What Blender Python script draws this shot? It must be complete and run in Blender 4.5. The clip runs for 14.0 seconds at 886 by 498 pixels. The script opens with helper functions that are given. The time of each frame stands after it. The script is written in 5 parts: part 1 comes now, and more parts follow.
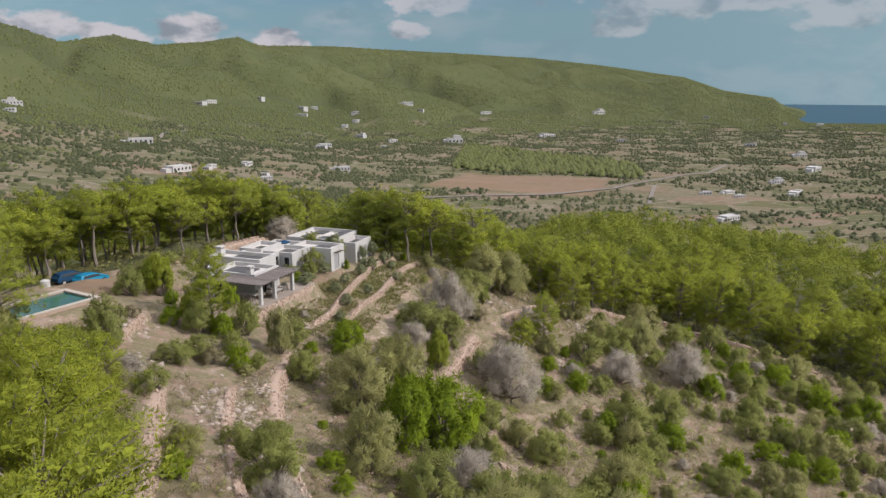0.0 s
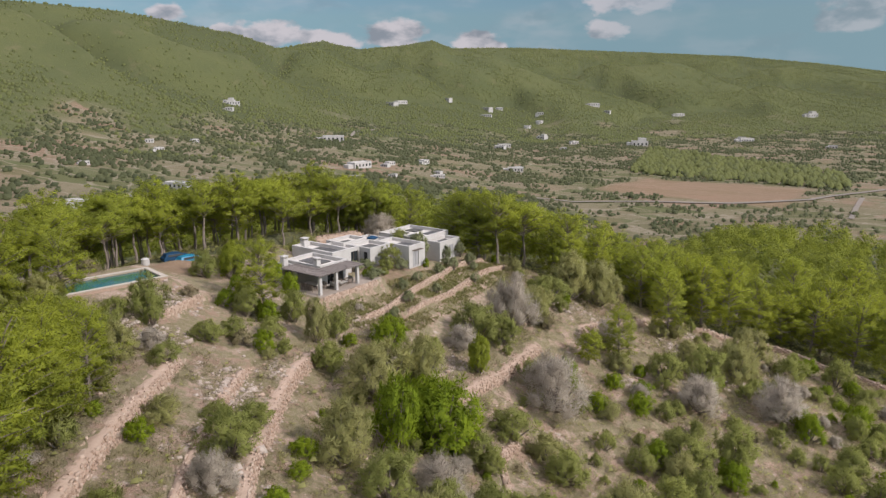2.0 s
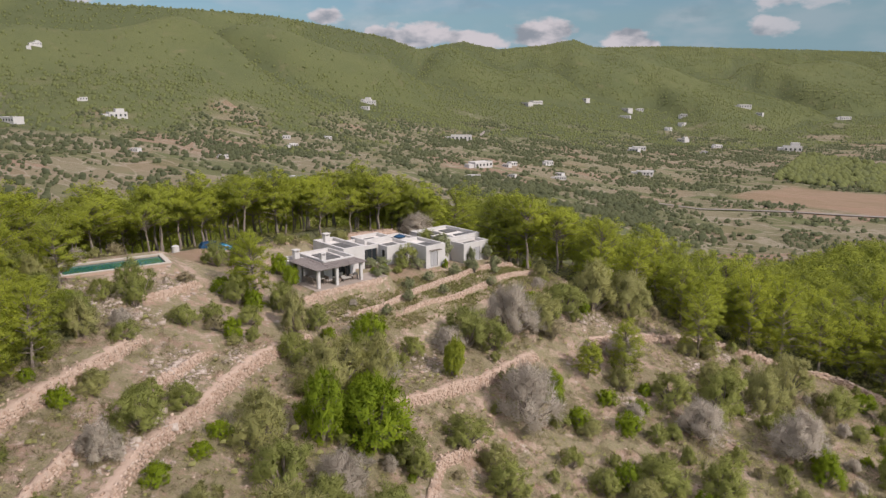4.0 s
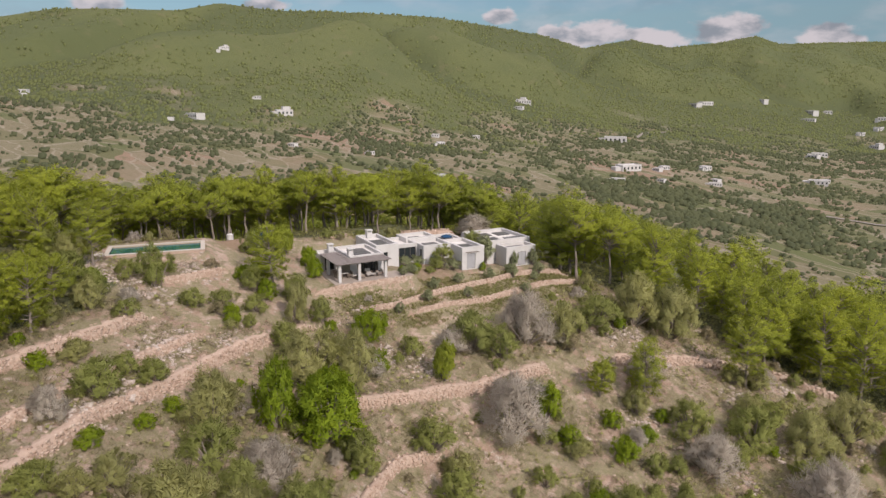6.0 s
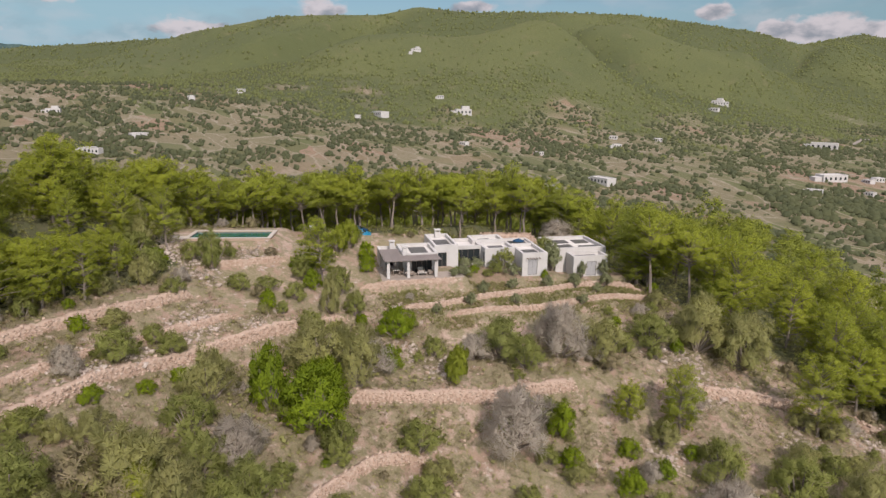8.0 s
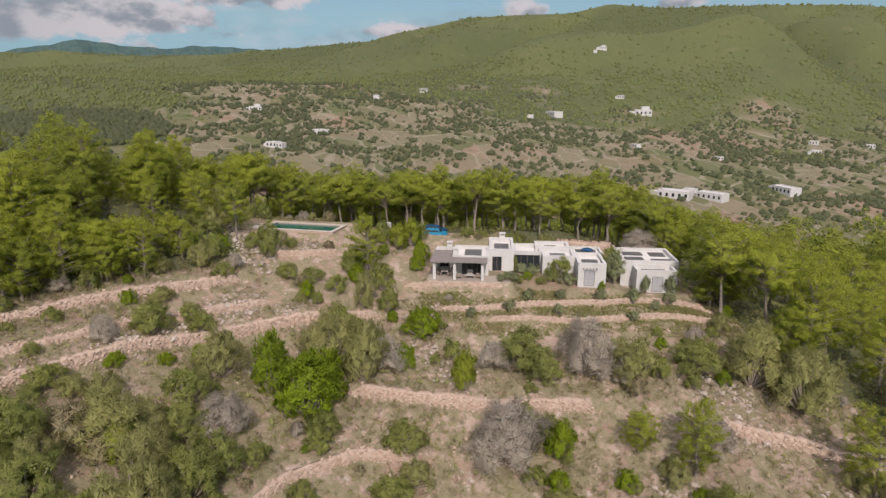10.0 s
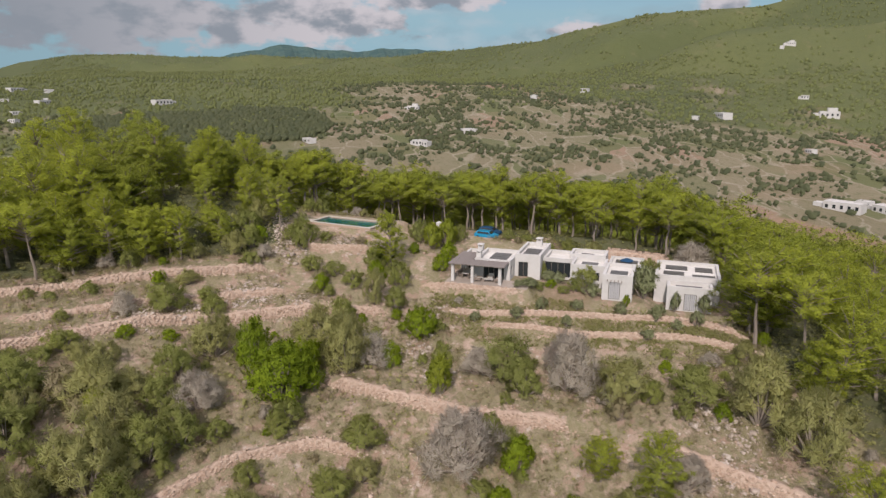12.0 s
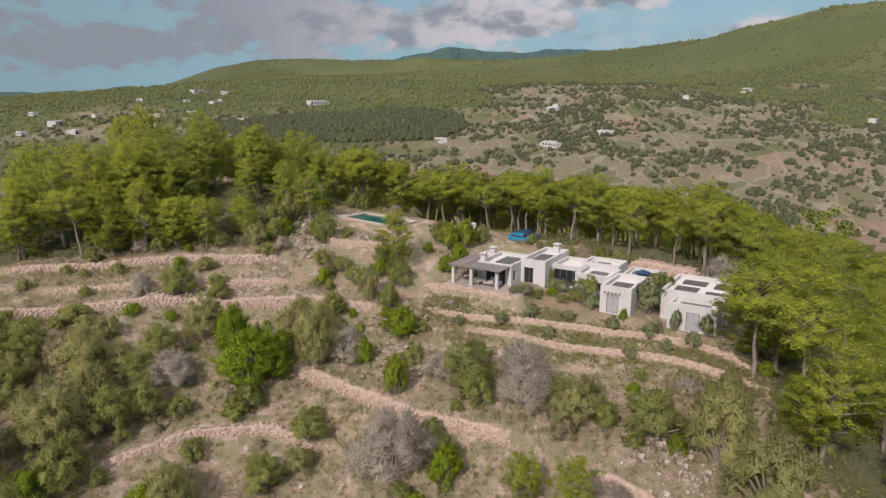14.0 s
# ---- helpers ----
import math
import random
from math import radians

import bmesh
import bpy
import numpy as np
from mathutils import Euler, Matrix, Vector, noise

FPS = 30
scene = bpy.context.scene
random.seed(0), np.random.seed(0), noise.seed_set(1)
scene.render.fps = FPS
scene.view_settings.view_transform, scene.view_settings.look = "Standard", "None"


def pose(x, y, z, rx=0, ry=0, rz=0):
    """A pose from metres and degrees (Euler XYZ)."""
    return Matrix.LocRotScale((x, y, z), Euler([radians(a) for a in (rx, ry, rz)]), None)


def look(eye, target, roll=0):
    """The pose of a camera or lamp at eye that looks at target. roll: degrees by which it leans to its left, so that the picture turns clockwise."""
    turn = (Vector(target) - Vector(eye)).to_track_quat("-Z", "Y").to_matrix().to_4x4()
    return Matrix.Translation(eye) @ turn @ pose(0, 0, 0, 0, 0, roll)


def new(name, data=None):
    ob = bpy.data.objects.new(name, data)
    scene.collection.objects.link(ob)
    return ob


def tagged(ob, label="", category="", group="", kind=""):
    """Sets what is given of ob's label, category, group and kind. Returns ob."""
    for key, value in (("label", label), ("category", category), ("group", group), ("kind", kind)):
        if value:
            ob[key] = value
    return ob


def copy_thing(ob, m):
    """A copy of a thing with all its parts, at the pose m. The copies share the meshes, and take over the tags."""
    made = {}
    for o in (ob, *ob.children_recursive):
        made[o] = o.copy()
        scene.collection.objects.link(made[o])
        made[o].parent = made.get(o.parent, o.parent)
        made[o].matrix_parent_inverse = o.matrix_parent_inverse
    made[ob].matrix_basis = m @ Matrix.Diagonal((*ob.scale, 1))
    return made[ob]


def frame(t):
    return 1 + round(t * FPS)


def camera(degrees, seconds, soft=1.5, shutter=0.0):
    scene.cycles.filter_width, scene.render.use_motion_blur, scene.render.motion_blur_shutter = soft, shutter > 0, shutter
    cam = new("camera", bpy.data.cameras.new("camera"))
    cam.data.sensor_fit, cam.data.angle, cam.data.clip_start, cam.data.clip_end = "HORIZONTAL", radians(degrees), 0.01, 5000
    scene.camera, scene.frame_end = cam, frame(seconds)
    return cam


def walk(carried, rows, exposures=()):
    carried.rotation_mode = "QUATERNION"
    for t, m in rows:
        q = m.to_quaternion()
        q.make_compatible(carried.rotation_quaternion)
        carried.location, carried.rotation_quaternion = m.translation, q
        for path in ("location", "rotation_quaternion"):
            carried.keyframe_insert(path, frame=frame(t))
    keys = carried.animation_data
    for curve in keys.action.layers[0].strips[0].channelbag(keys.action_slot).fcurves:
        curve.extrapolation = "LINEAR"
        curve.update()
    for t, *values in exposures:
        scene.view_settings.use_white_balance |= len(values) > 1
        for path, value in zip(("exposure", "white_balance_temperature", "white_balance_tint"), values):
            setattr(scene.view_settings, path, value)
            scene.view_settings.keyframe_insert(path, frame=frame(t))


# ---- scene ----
cam = camera(66.2, 14.0, soft=1.42)
METRES, EYE, TILT, LEAN, TURN = 130.0, 25.0, -13.2, 0.0, 0.0
ROWS = [
    (0.0, 0.0, 0.0, 0.0, -0.0, 0.0, -0.0),
    (0.5, 0.0264, 0.0022, 0.0003, 3.81, 0.02, -0.82),
    (1.0, 0.056, 0.0061, 0.001, 7.96, -0.08, -1.75),
    (1.5, 0.0844, 0.0111, 0.0024, 11.63, -0.21, -2.58),
    (2.0, 0.1159, 0.0181, 0.0046, 15.37, -0.38, -3.44),
    (2.5, 0.1462, 0.0262, 0.007, 18.42, -0.59, -4.12),
    (3.0, 0.1795, 0.0371, 0.0101, 21.32, -0.81, -4.82),
    (5.5, 0.3278, 0.1212, 0.0319, 36.75, -2.59, -8.1),
    (6.0, 0.3554, 0.1442, 0.0376, 40.68, -3.17, -8.86),
    (6.5, 0.3795, 0.1674, 0.0434, 44.46, -3.78, -9.53),
    (7.0, 0.4037, 0.1944, 0.0504, 48.66, -4.5, -10.24),
    (7.5, 0.4245, 0.221, 0.0572, 52.63, -5.23, -10.83),
    (8.0, 0.4451, 0.2515, 0.0651, 56.98, -6.07, -11.43),
    (10.5, 0.5096, 0.4171, 0.1076, 77.33, -10.51, -13.11),
    (11.0, 0.5162, 0.4557, 0.1168, 81.24, -11.41, -13.23),
    (11.5, 0.5199, 0.4921, 0.1256, 84.76, -12.22, -13.31),
    (12.0, 0.521, 0.5321, 0.135, 88.5, -13.06, -13.31),
    (12.5, 0.5196, 0.5693, 0.1433, 91.88, -13.82, -13.27),
    (13.0, 0.5151, 0.6098, 0.1525, 95.52, -14.62, -13.17),
    (13.5, 0.5085, 0.6478, 0.1606, 98.89, -15.34, -13.0),
    (14.0, 0.4986, 0.6885, 0.1695, 102.51, -16.15, -12.75),
]
walk(cam, [(t, pose(0, 0, EYE, TILT, LEAN, TURN) @ pose(METRES * x, METRES * y, METRES * z, 90 + pitch, roll, yaw)) for t, x, y, z, yaw, pitch, roll in ROWS], exposures=[(0.0, 0.22, 6050, 16), (5.5, 0.31, 6300, 20), (14.0, 0.23, 6250, 19)])

# ---- world and sun ----
SUN_EL, SUN_AZ = 38.0, 103.0   # degrees above the horizon; degrees clockwise from +y
world = bpy.data.worlds.new("sky")
scene.world = world
world.use_nodes = True
wn, wl = world.node_tree.nodes, world.node_tree.links
wn.clear()
w_out = wn.new("ShaderNodeOutputWorld")
w_bg = wn.new("ShaderNodeBackground")
w_bg.inputs["Strength"].default_value = 0.15
w_sky = wn.new("ShaderNodeTexSky")
w_sky.sky_type = "NISHITA"
w_sky.sun_disc = False
w_sky.sun_elevation, w_sky.sun_rotation = radians(SUN_EL), radians(SUN_AZ)
w_sky.air_density, w_sky.dust_density, w_sky.ozone_density = 1.0, 1.6, 1.6
w_co = wn.new("ShaderNodeTexCoord")


def w_math(op, a, b=None, c=None):
    n = wn.new("ShaderNodeMath")
    n.operation = op
    for k, v in enumerate((a, b, c)):
        if v is None:
            continue
        if isinstance(v, (int, float)):
            n.inputs[k].default_value = v
        else:
            wl.new(v, n.inputs[k])
    return n.outputs[0]


def w_noise(scale, stretch, detail, offset):
    m = wn.new("ShaderNodeMapping")
    m.inputs["Scale"].default_value = (1, 1, stretch)
    m.inputs["Location"].default_value = offset
    wl.new(w_co.outputs["Generated"], m.inputs["Vector"])
    n = wn.new("ShaderNodeTexNoise")
    n.inputs["Scale"].default_value, n.inputs["Detail"].default_value, n.inputs["Roughness"].default_value = scale, detail, 0.55
    wl.new(m.outputs[0], n.inputs["Vector"])
    return n.outputs[0]


def w_ramp(fac, a, b):
    n = wn.new("ShaderNodeMapRange")
    n.interpolation_type = "SMOOTHSTEP"
    n.inputs["From Min"].default_value, n.inputs["From Max"].default_value = a, b
    wl.new(fac, n.inputs["Value"])
    return n.outputs[0]


def w_mix(fac, a, b):
    n = wn.new("ShaderNodeMix")
    n.data_type = "RGBA"
    wl.new(fac, n.inputs[0])
    for k, v in ((6, a), (7, b)):
        if isinstance(v, tuple):
            n.inputs[k].default_value = (*v, 1)
        else:
            wl.new(v, n.inputs[k])
    return n.outputs[2]


w_sep = wn.new("ShaderNodeSeparateXYZ")
wl.new(w_co.outputs["Generated"], w_sep.inputs[0])
# cumulus banks over the ridges: bearing (left positive) and elevation in degrees, half width, half height
CLOUDS = ((30.2, 4.2, 3.6, 1.0), (25.6, 3.9, 3.4, 0.9), (19.6, 4.5, 3.0, 1.15), (13.0, 3.8, 2.6, 1.0), (2.6, 4.5, 1.7, 0.8), (0.6, 7.0, 4.6, 1.2), (-14.1, 4.9, 2.6, 0.8),
          (-20, 7.0, 10, 2.2), (-31, 6.2, 9, 2.2), (37.0, 5.7, 1.5, 0.75), (54.4, 6.4, 2.2, 0.55), (67.4, 5.9, 2.4, 0.8), (77.0, 4.2, 3.4, 0.9),
          (98.5, 5.3, 7.0, 2.0), (104.5, 4.2, 4.2, 1.6), (90.5, 6.9, 6.0, 1.1), (113, 5.2, 12.0, 2.8), (121, 4.3, 3.4, 1.2), (130, 3.0, 9.0, 1.7), (139, 5.0, 8.0, 3.0))
w_el = w_math("MULTIPLY", w_math("ARCSINE", w_sep.outputs[2]), 57.3)
w_az = w_math("MULTIPLY", w_math("ARCTAN2", w_math("MULTIPLY", w_sep.outputs[0], -1.0), w_sep.outputs[1]), 57.3)
puff = w_noise(16, 2.0, 7, (0.2, 0.75, 0.35))
w_dir = wn.new("ShaderNodeCombineXYZ")
wl.new(w_az, w_dir.inputs[0]), wl.new(w_el, w_dir.inputs[1])
far_off = 9.0
for c_az, c_el, c_w, c_h in CLOUDS:
    n = wn.new("ShaderNodeVectorMath")
    n.operation = "MULTIPLY_ADD"
    n.inputs[1].default_value, n.inputs[2].default_value = (1 / c_w, 1 / c_h, 0), (-c_az / c_w, -c_el / c_h, 0)
    wl.new(w_dir.outputs[0], n.inputs[0])
    q = wn.new("ShaderNodeVectorMath")
    q.operation = "LENGTH"
    wl.new(n.outputs[0], q.inputs[0])
    far_off = w_math("MINIMUM", q.outputs["Value"], far_off)
bank = w_ramp(w_math("SUBTRACT", w_math("MULTIPLY", puff, 2.6), w_math("ADD", far_off, -0.1)), 0.32, 0.72)
# Unseen cloud cover overhead, added to lift the shadows.
fill_high = w_math("MULTIPLY", w_ramp(w_sep.outputs[2], 0.16, 0.3), w_ramp(w_math("ADD", w_noise(3.3, 2.2, 8, (0.2, 0.75, 0.35)), w_math("MULTIPLY", w_ramp(w_sep.outputs[2], 0.22, 0.6), 0.16)), 0.51, 0.575))
veil = w_math("MULTIPLY", w_ramp(w_noise(5.0, 3.0, 4, (0.1, 0.4, 0.9)), 0.45, 0.62), 0.3)
cloud = w_math("MAXIMUM", w_math("MAXIMUM", bank, fill_high), veil)
cloud_light = w_ramp(w_math("SUBTRACT", w_noise(13, 2.0, 6, (0.2, 0.75, 0.30)), w_math("MULTIPLY", w_noise(13, 2.0, 6, (0.2, 0.75, 0.43)), 0.55)), 0.08, 0.28)
cloud_light = w_math("MULTIPLY", cloud_light, w_ramp(w_az, 124, 94))
cloud_colour = w_mix(cloud_light, (1.45, 1.53, 1.62), (3.55, 3.25, 3.12))
# Overhead clouds are brightened further as sky fill.
cloud_colour = w_mix(w_ramp(w_sep.outputs[2], 0.3, 0.65), cloud_colour, (8.2, 7.9, 7.7))
sky_teal = wn.new("ShaderNodeMix")
sky_teal.data_type, sky_teal.blend_type = "RGBA", "MULTIPLY"
sky_teal.inputs[0].default_value = 1.0
sky_way = wn.new("ShaderNodeCombineXYZ")
wl.new(w_sep.outputs[0], sky_way.inputs[0]), wl.new(w_sep.outputs[1], sky_way.inputs[1])
wl.new(w_math("MAXIMUM", w_sep.outputs[2], 0.1), sky_way.inputs[2])
wl.new(sky_way.outputs[0], w_sky.inputs["Vector"])
wl.new(w_sky.outputs[0], sky_teal.inputs[6])
sky_teal.inputs[7].default_value = (0.40, 0.475, 0.46, 1)
w_colour = w_mix(w_math("MULTIPLY", cloud, w_math("ADD", 0.42, w_math("MULTIPLY", w_ramp(w_az, -4, 10), 0.43))), sky_teal.outputs[2], cloud_colour)
wl.new(w_colour, w_bg.inputs["Color"])
wl.new(w_bg.outputs[0], w_out.inputs[0])

sun = new("sun", bpy.data.lights.new("sun", "SUN"))
sun.data.energy, sun.data.angle, sun.data.color = 2.95, radians(0.6), (1.0, 0.92, 0.79)
sun_dir = Vector((math.sin(radians(SUN_AZ)) * math.cos(radians(SUN_EL)), math.cos(radians(SUN_AZ)) * math.cos(radians(SUN_EL)), math.sin(radians(SUN_EL))))
sun.matrix_world = look(sun_dir * 300, (0, 0, 0))


# ---- materials ----
class Mat:
    """A small node-material builder."""

    def __init__(self, name, rough=0.85, spec=0.3):
        self.mat = bpy.data.materials.new(name)
        self.mat.use_nodes = True
        self.n, self.l = self.mat.node_tree.nodes, self.mat.node_tree.links
        self.bsdf = self.n["Principled BSDF"]
        self.bsdf.inputs["Roughness"].default_value = rough
        self.bsdf.inputs["Specular IOR Level"].default_value = spec
        self.pos = self.n.new("ShaderNodeNewGeometry").outputs["Position"]

    def put(self, socket, v):
        if isinstance(v, (int, float)):
            socket.default_value = v
        elif isinstance(v, tuple):
            socket.default_value = (*v, 1) if len(v) == 3 else v
        else:
            self.l.new(v, socket)

    def noise(self, scale, detail=4, rough=0.6, stretch=(1, 1, 1), shift=0.0):
        m = self.n.new("ShaderNodeMapping")
        m.inputs["Scale"].default_value = stretch
        m.inputs["Location"].default_value = (shift, shift * 1.7, shift * 0.6)
        self.l.new(self.pos, m.inputs["Vector"])
        k = self.n.new("ShaderNodeTexNoise")
        k.inputs["Scale"].default_value, k.inputs["Detail"].default_value, k.inputs["Roughness"].default_value = scale, detail, rough
        self.l.new(m.outputs[0], k.inputs["Vector"])
        return k.outputs[0]

    def cells(self, scale, stretch=(1, 1, 0), wobble=0.0, feature="F1"):
        """Irregular plots: a random value for each, or the distance to its edge."""
        p = self.n.new("ShaderNodeVectorMath")
        p.operation = "MULTIPLY_ADD"
        p.inputs[1].default_value = (wobble, wobble, 0)
        k = self.n.new("ShaderNodeTexNoise")
        k.inputs["Scale"].default_value = scale * 1.5
        self.l.new(self.pos, k.inputs["Vector"])
        self.l.new(k.outputs["Color"], p.inputs[0]), self.l.new(self.pos, p.inputs[2])
        m = self.n.new("ShaderNodeMapping")
        m.inputs["Scale"].default_value = stretch
        self.l.new(p.outputs[0], m.inputs["Vector"])
        k = self.n.new("ShaderNodeTexVoronoi")
        k.feature = feature
        k.inputs["Scale"].default_value = scale
        self.l.new(m.outputs[0], k.inputs["Vector"])
        if feature == "DISTANCE_TO_EDGE":
            return k.outputs["Distance"]
        c = self.n.new("ShaderNodeSeparateColor")
        self.l.new(k.outputs["Color"], c.inputs[0])
        return c.outputs[0]

    def ramp(self, v, a, b, lo=0.0, hi=1.0):
        k = self.n.new("ShaderNodeMapRange")
        k.interpolation_type = "SMOOTHSTEP"
        self.put(k.inputs["Value"], v)
        for key, x in (("From Min", a), ("From Max", b), ("To Min", lo), ("To Max", hi)):
            k.inputs[key].default_value = x
        return k.outputs[0]

    def math(self, op, a, b=0.0):
        k = self.n.new("ShaderNodeMath")
        k.operation = op
        self.put(k.inputs[0], a), self.put(k.inputs[1], b)
        return k.outputs[0]

    def mix(self, f, a, b, blend="MIX"):
        k = self.n.new("ShaderNodeMix")
        k.data_type, k.blend_type = "RGBA", blend
        self.put(k.inputs[0], f), self.put(k.inputs[6], a), self.put(k.inputs[7], b)
        return k.outputs[2]

    def random(self, island=False):
        if island:
            return self.n.new("ShaderNodeNewGeometry").outputs["Random Per Island"]
        return self.n.new("ShaderNodeObjectInfo").outputs["Random"]

    def attribute(self, name):
        k = self.n.new("ShaderNodeAttribute")
        k.attribute_name = name
        s = self.n.new("ShaderNodeSeparateColor")
        self.l.new(k.outputs["Color"], s.inputs[0])
        return [s.outputs[0], s.outputs[1], s.outputs[2], k.outputs["Alpha"]]

    def colour(self, c):
        self.put(self.bsdf.inputs["Base Color"], c)
        return self

    def bump(self, h, strength=0.4, distance=0.05):
        k = self.n.new("ShaderNodeBump")
        k.inputs["Strength"].default_value, k.inputs["Distance"].default_value = strength, distance
        self.l.new(h, k.inputs["Height"])
        self.l.new(k.outputs[0], self.bsdf.inputs["Normal"])
        return self


def leaf_material(name, a, b, c, glow=0.35):
    """Foliage: two greens by tree and by clump, light passing through the leaves."""
    m = Mat(name, 0.7, 0.15)
    col = m.mix(m.random(), a, b)
    col = m.mix(m.ramp(m.random(True), 0.55, 1.0), col, c)
    col = m.mix(m.ramp(m.noise(0.9, 2), 0.35, 0.7, 0, 0.45), col, a)
    col = m.mix(m.ramp(m.noise(0.11, 3, shift=3), 0.42, 0.66, 0, 0.4), col, c)
    m.colour(col)
    tr = m.n.new("ShaderNodeBsdfTranslucent")
    m.l.new(col, tr.inputs["Color"])
    mx = m.n.new("ShaderNodeMixShader")
    mx.inputs[0].default_value = glow
    m.l.new(m.bsdf.outputs[0], mx.inputs[1]), m.l.new(tr.outputs[0], mx.inputs[2])
    m.l.new(mx.outputs[0], m.n["Material Output"].inputs["Surface"])
    return m.mat


M_PINE = leaf_material("pine_needles", (0.34, 0.385, 0.042), (0.425, 0.46, 0.047), (0.25, 0.285, 0.07), 0.48)
# Darker copy of the pine green; the wood's shade is put into it.
M_SHADED_PINE = leaf_material("shaded_pine_needles", (0.27, 0.31, 0.042), (0.33, 0.365, 0.046), (0.20, 0.23, 0.062), 0.42)
M_BRIGHT = leaf_material("bright_leaves", (0.25, 0.325, 0.018), (0.33, 0.41, 0.02), (0.15, 0.22, 0.024), 0.45)
M_MASTIC = leaf_material("mastic_leaves", (0.31, 0.34, 0.10), (0.375, 0.40, 0.11), (0.275, 0.285, 0.10), 0.5)
M_JUNIPER = leaf_material("juniper_leaves", (0.385, 0.385, 0.15), (0.445, 0.435, 0.165), (0.34, 0.325, 0.145), 0.5)
M_OLIVE = leaf_material("olive_leaves", (0.30, 0.325, 0.17), (0.36, 0.375, 0.20), (0.23, 0.25, 0.13), 0.4)
M_TWIG = leaf_material("dry_twigs", (0.52, 0.465, 0.385), (0.60, 0.54, 0.45), (0.43, 0.375, 0.31), 0.48)
M_SCRUB = leaf_material("scrub_leaves", (0.30, 0.255, 0.15), (0.25, 0.235, 0.10), (0.37, 0.30, 0.20), 0.3)
# Greens dulled with extra blue to carry distance haze.
M_FARWOOD = leaf_material("far_woods", (0.185, 0.205, 0.075), (0.225, 0.245, 0.082), (0.155, 0.175, 0.076), 0.4)
M_VALLEY = leaf_material("valley_trees", (0.105, 0.118, 0.058), (0.145, 0.152, 0.072), (0.085, 0.10, 0.052), 0.35)

m = Mat("bark", 0.9, 0.1)
M_BARK = m.colour(m.mix(m.noise(6, 4, stretch=(1, 1, 0.25)), (0.16, 0.13, 0.11), (0.33, 0.28, 0.24))).bump(m.noise(9, 4), 0.6).mat

m = Mat("ground", 0.95, 0.08)
wood, field, red, gully = m.attribute("cover")
mid, fine, tiny = m.noise(0.35, 5, 0.65), m.noise(2.2, 6, 0.75), m.noise(9.0, 5, 0.7)
earth = m.mix(m.ramp(mid, 0.38, 0.62), (0.34, 0.235, 0.175), (0.45, 0.34, 0.27))
earth = m.mix(m.ramp(m.noise(0.8, 6, 0.75, shift=5), 0.53, 0.64), earth, (0.50, 0.42, 0.355))
earth = m.mix(m.ramp(tiny, 0.55, 0.72, 0, 0.7), earth, (0.54, 0.46, 0.39))
grass = m.mix(m.ramp(fine, 0.35, 0.65), (0.31, 0.255, 0.175), (0.235, 0.215, 0.115))
grass = m.mix(m.ramp(tiny, 0.5, 0.7, 0, 0.8), grass, (0.16, 0.14, 0.085))
near_col = m.mix(m.ramp(m.noise(0.45, 6, 0.75, shift=9), 0.47, 0.59), grass, earth)
near_col = m.mix(m.ramp(fine, 0.55, 0.78, 0, 0.5), near_col, (0.22, 0.165, 0.125))
lot, strip = m.cells(0.016, (1, 1.7, 0), 30), m.cells(0.035, (0.7, 2.0, 0), 14)
plot = m.mix(m.ramp(lot, 0.25, 0.75), (0.125, 0.125, 0.062), (0.20, 0.168, 0.112))
plot = m.mix(m.ramp(lot, 0.80, 0.84), plot, (0.25, 0.175, 0.125))
plot = m.mix(m.ramp(strip, 0.62, 0.70, 0, 0.75), plot, (0.21, 0.18, 0.12))
plot = m.mix(m.ramp(strip, 0.24, 0.18, 0, 0.7), plot, (0.11, 0.125, 0.055))
plot = m.mix(m.ramp(m.cells(0.035, (0.7, 2.0, 0), 14, "DISTANCE_TO_EDGE"), 0.045, 0.02, 0, 0.7), plot, (0.29, 0.25, 0.19))
plot = m.mix(m.ramp(m.noise(0.09, 5, 0.75, shift=2), 0.5, 0.68, 0, 0.6), plot, (0.14, 0.135, 0.07))
plot = m.mix(m.ramp(m.noise(0.3, 6, 0.8, (1, 1.6, 1), 4), 0.52, 0.62, 0, 0.7), plot, (0.115, 0.115, 0.058))
# Hill greens hold raised blue in place of distance haze.
hill = m.mix(m.ramp(m.noise(0.006, 4, 0.6), 0.35, 0.65), (0.09, 0.103, 0.045), (0.112, 0.122, 0.05))
hill = m.mix(m.ramp(m.math("ADD", gully, m.math("MULTIPLY", m.noise(0.01, 5, 0.7), 0.5)), 0.75, 1.1, 0, 0.9), hill, (0.080, 0.092, 0.044))
hill = m.mix(m.ramp(m.noise(0.035, 5, 0.7, shift=7), 0.56, 0.72, 0, 0.55), hill, (0.175, 0.15, 0.085))
hill = m.mix(m.ramp(m.noise(0.22, 5, 0.75), 0.45, 0.62, 0, 0.45), hill, (0.085, 0.10, 0.046))
col = m.mix(field, near_col, plot)
col = m.mix(wood, col, hill)
col = m.mix(m.math("MULTIPLY", red, 1.0), col, m.mix(m.noise(0.15, 5), (0.22, 0.148, 0.10), (0.31, 0.21, 0.145)))
M_GROUND = m.colour(col).bump(m.noise(2.4, 9, 0.8), 0.9, 0.3).mat

# Distance haze and cloud shade are mixed into this blue-green.
m = Mat("hazy_ridge_woods", 0.95, 0.05)
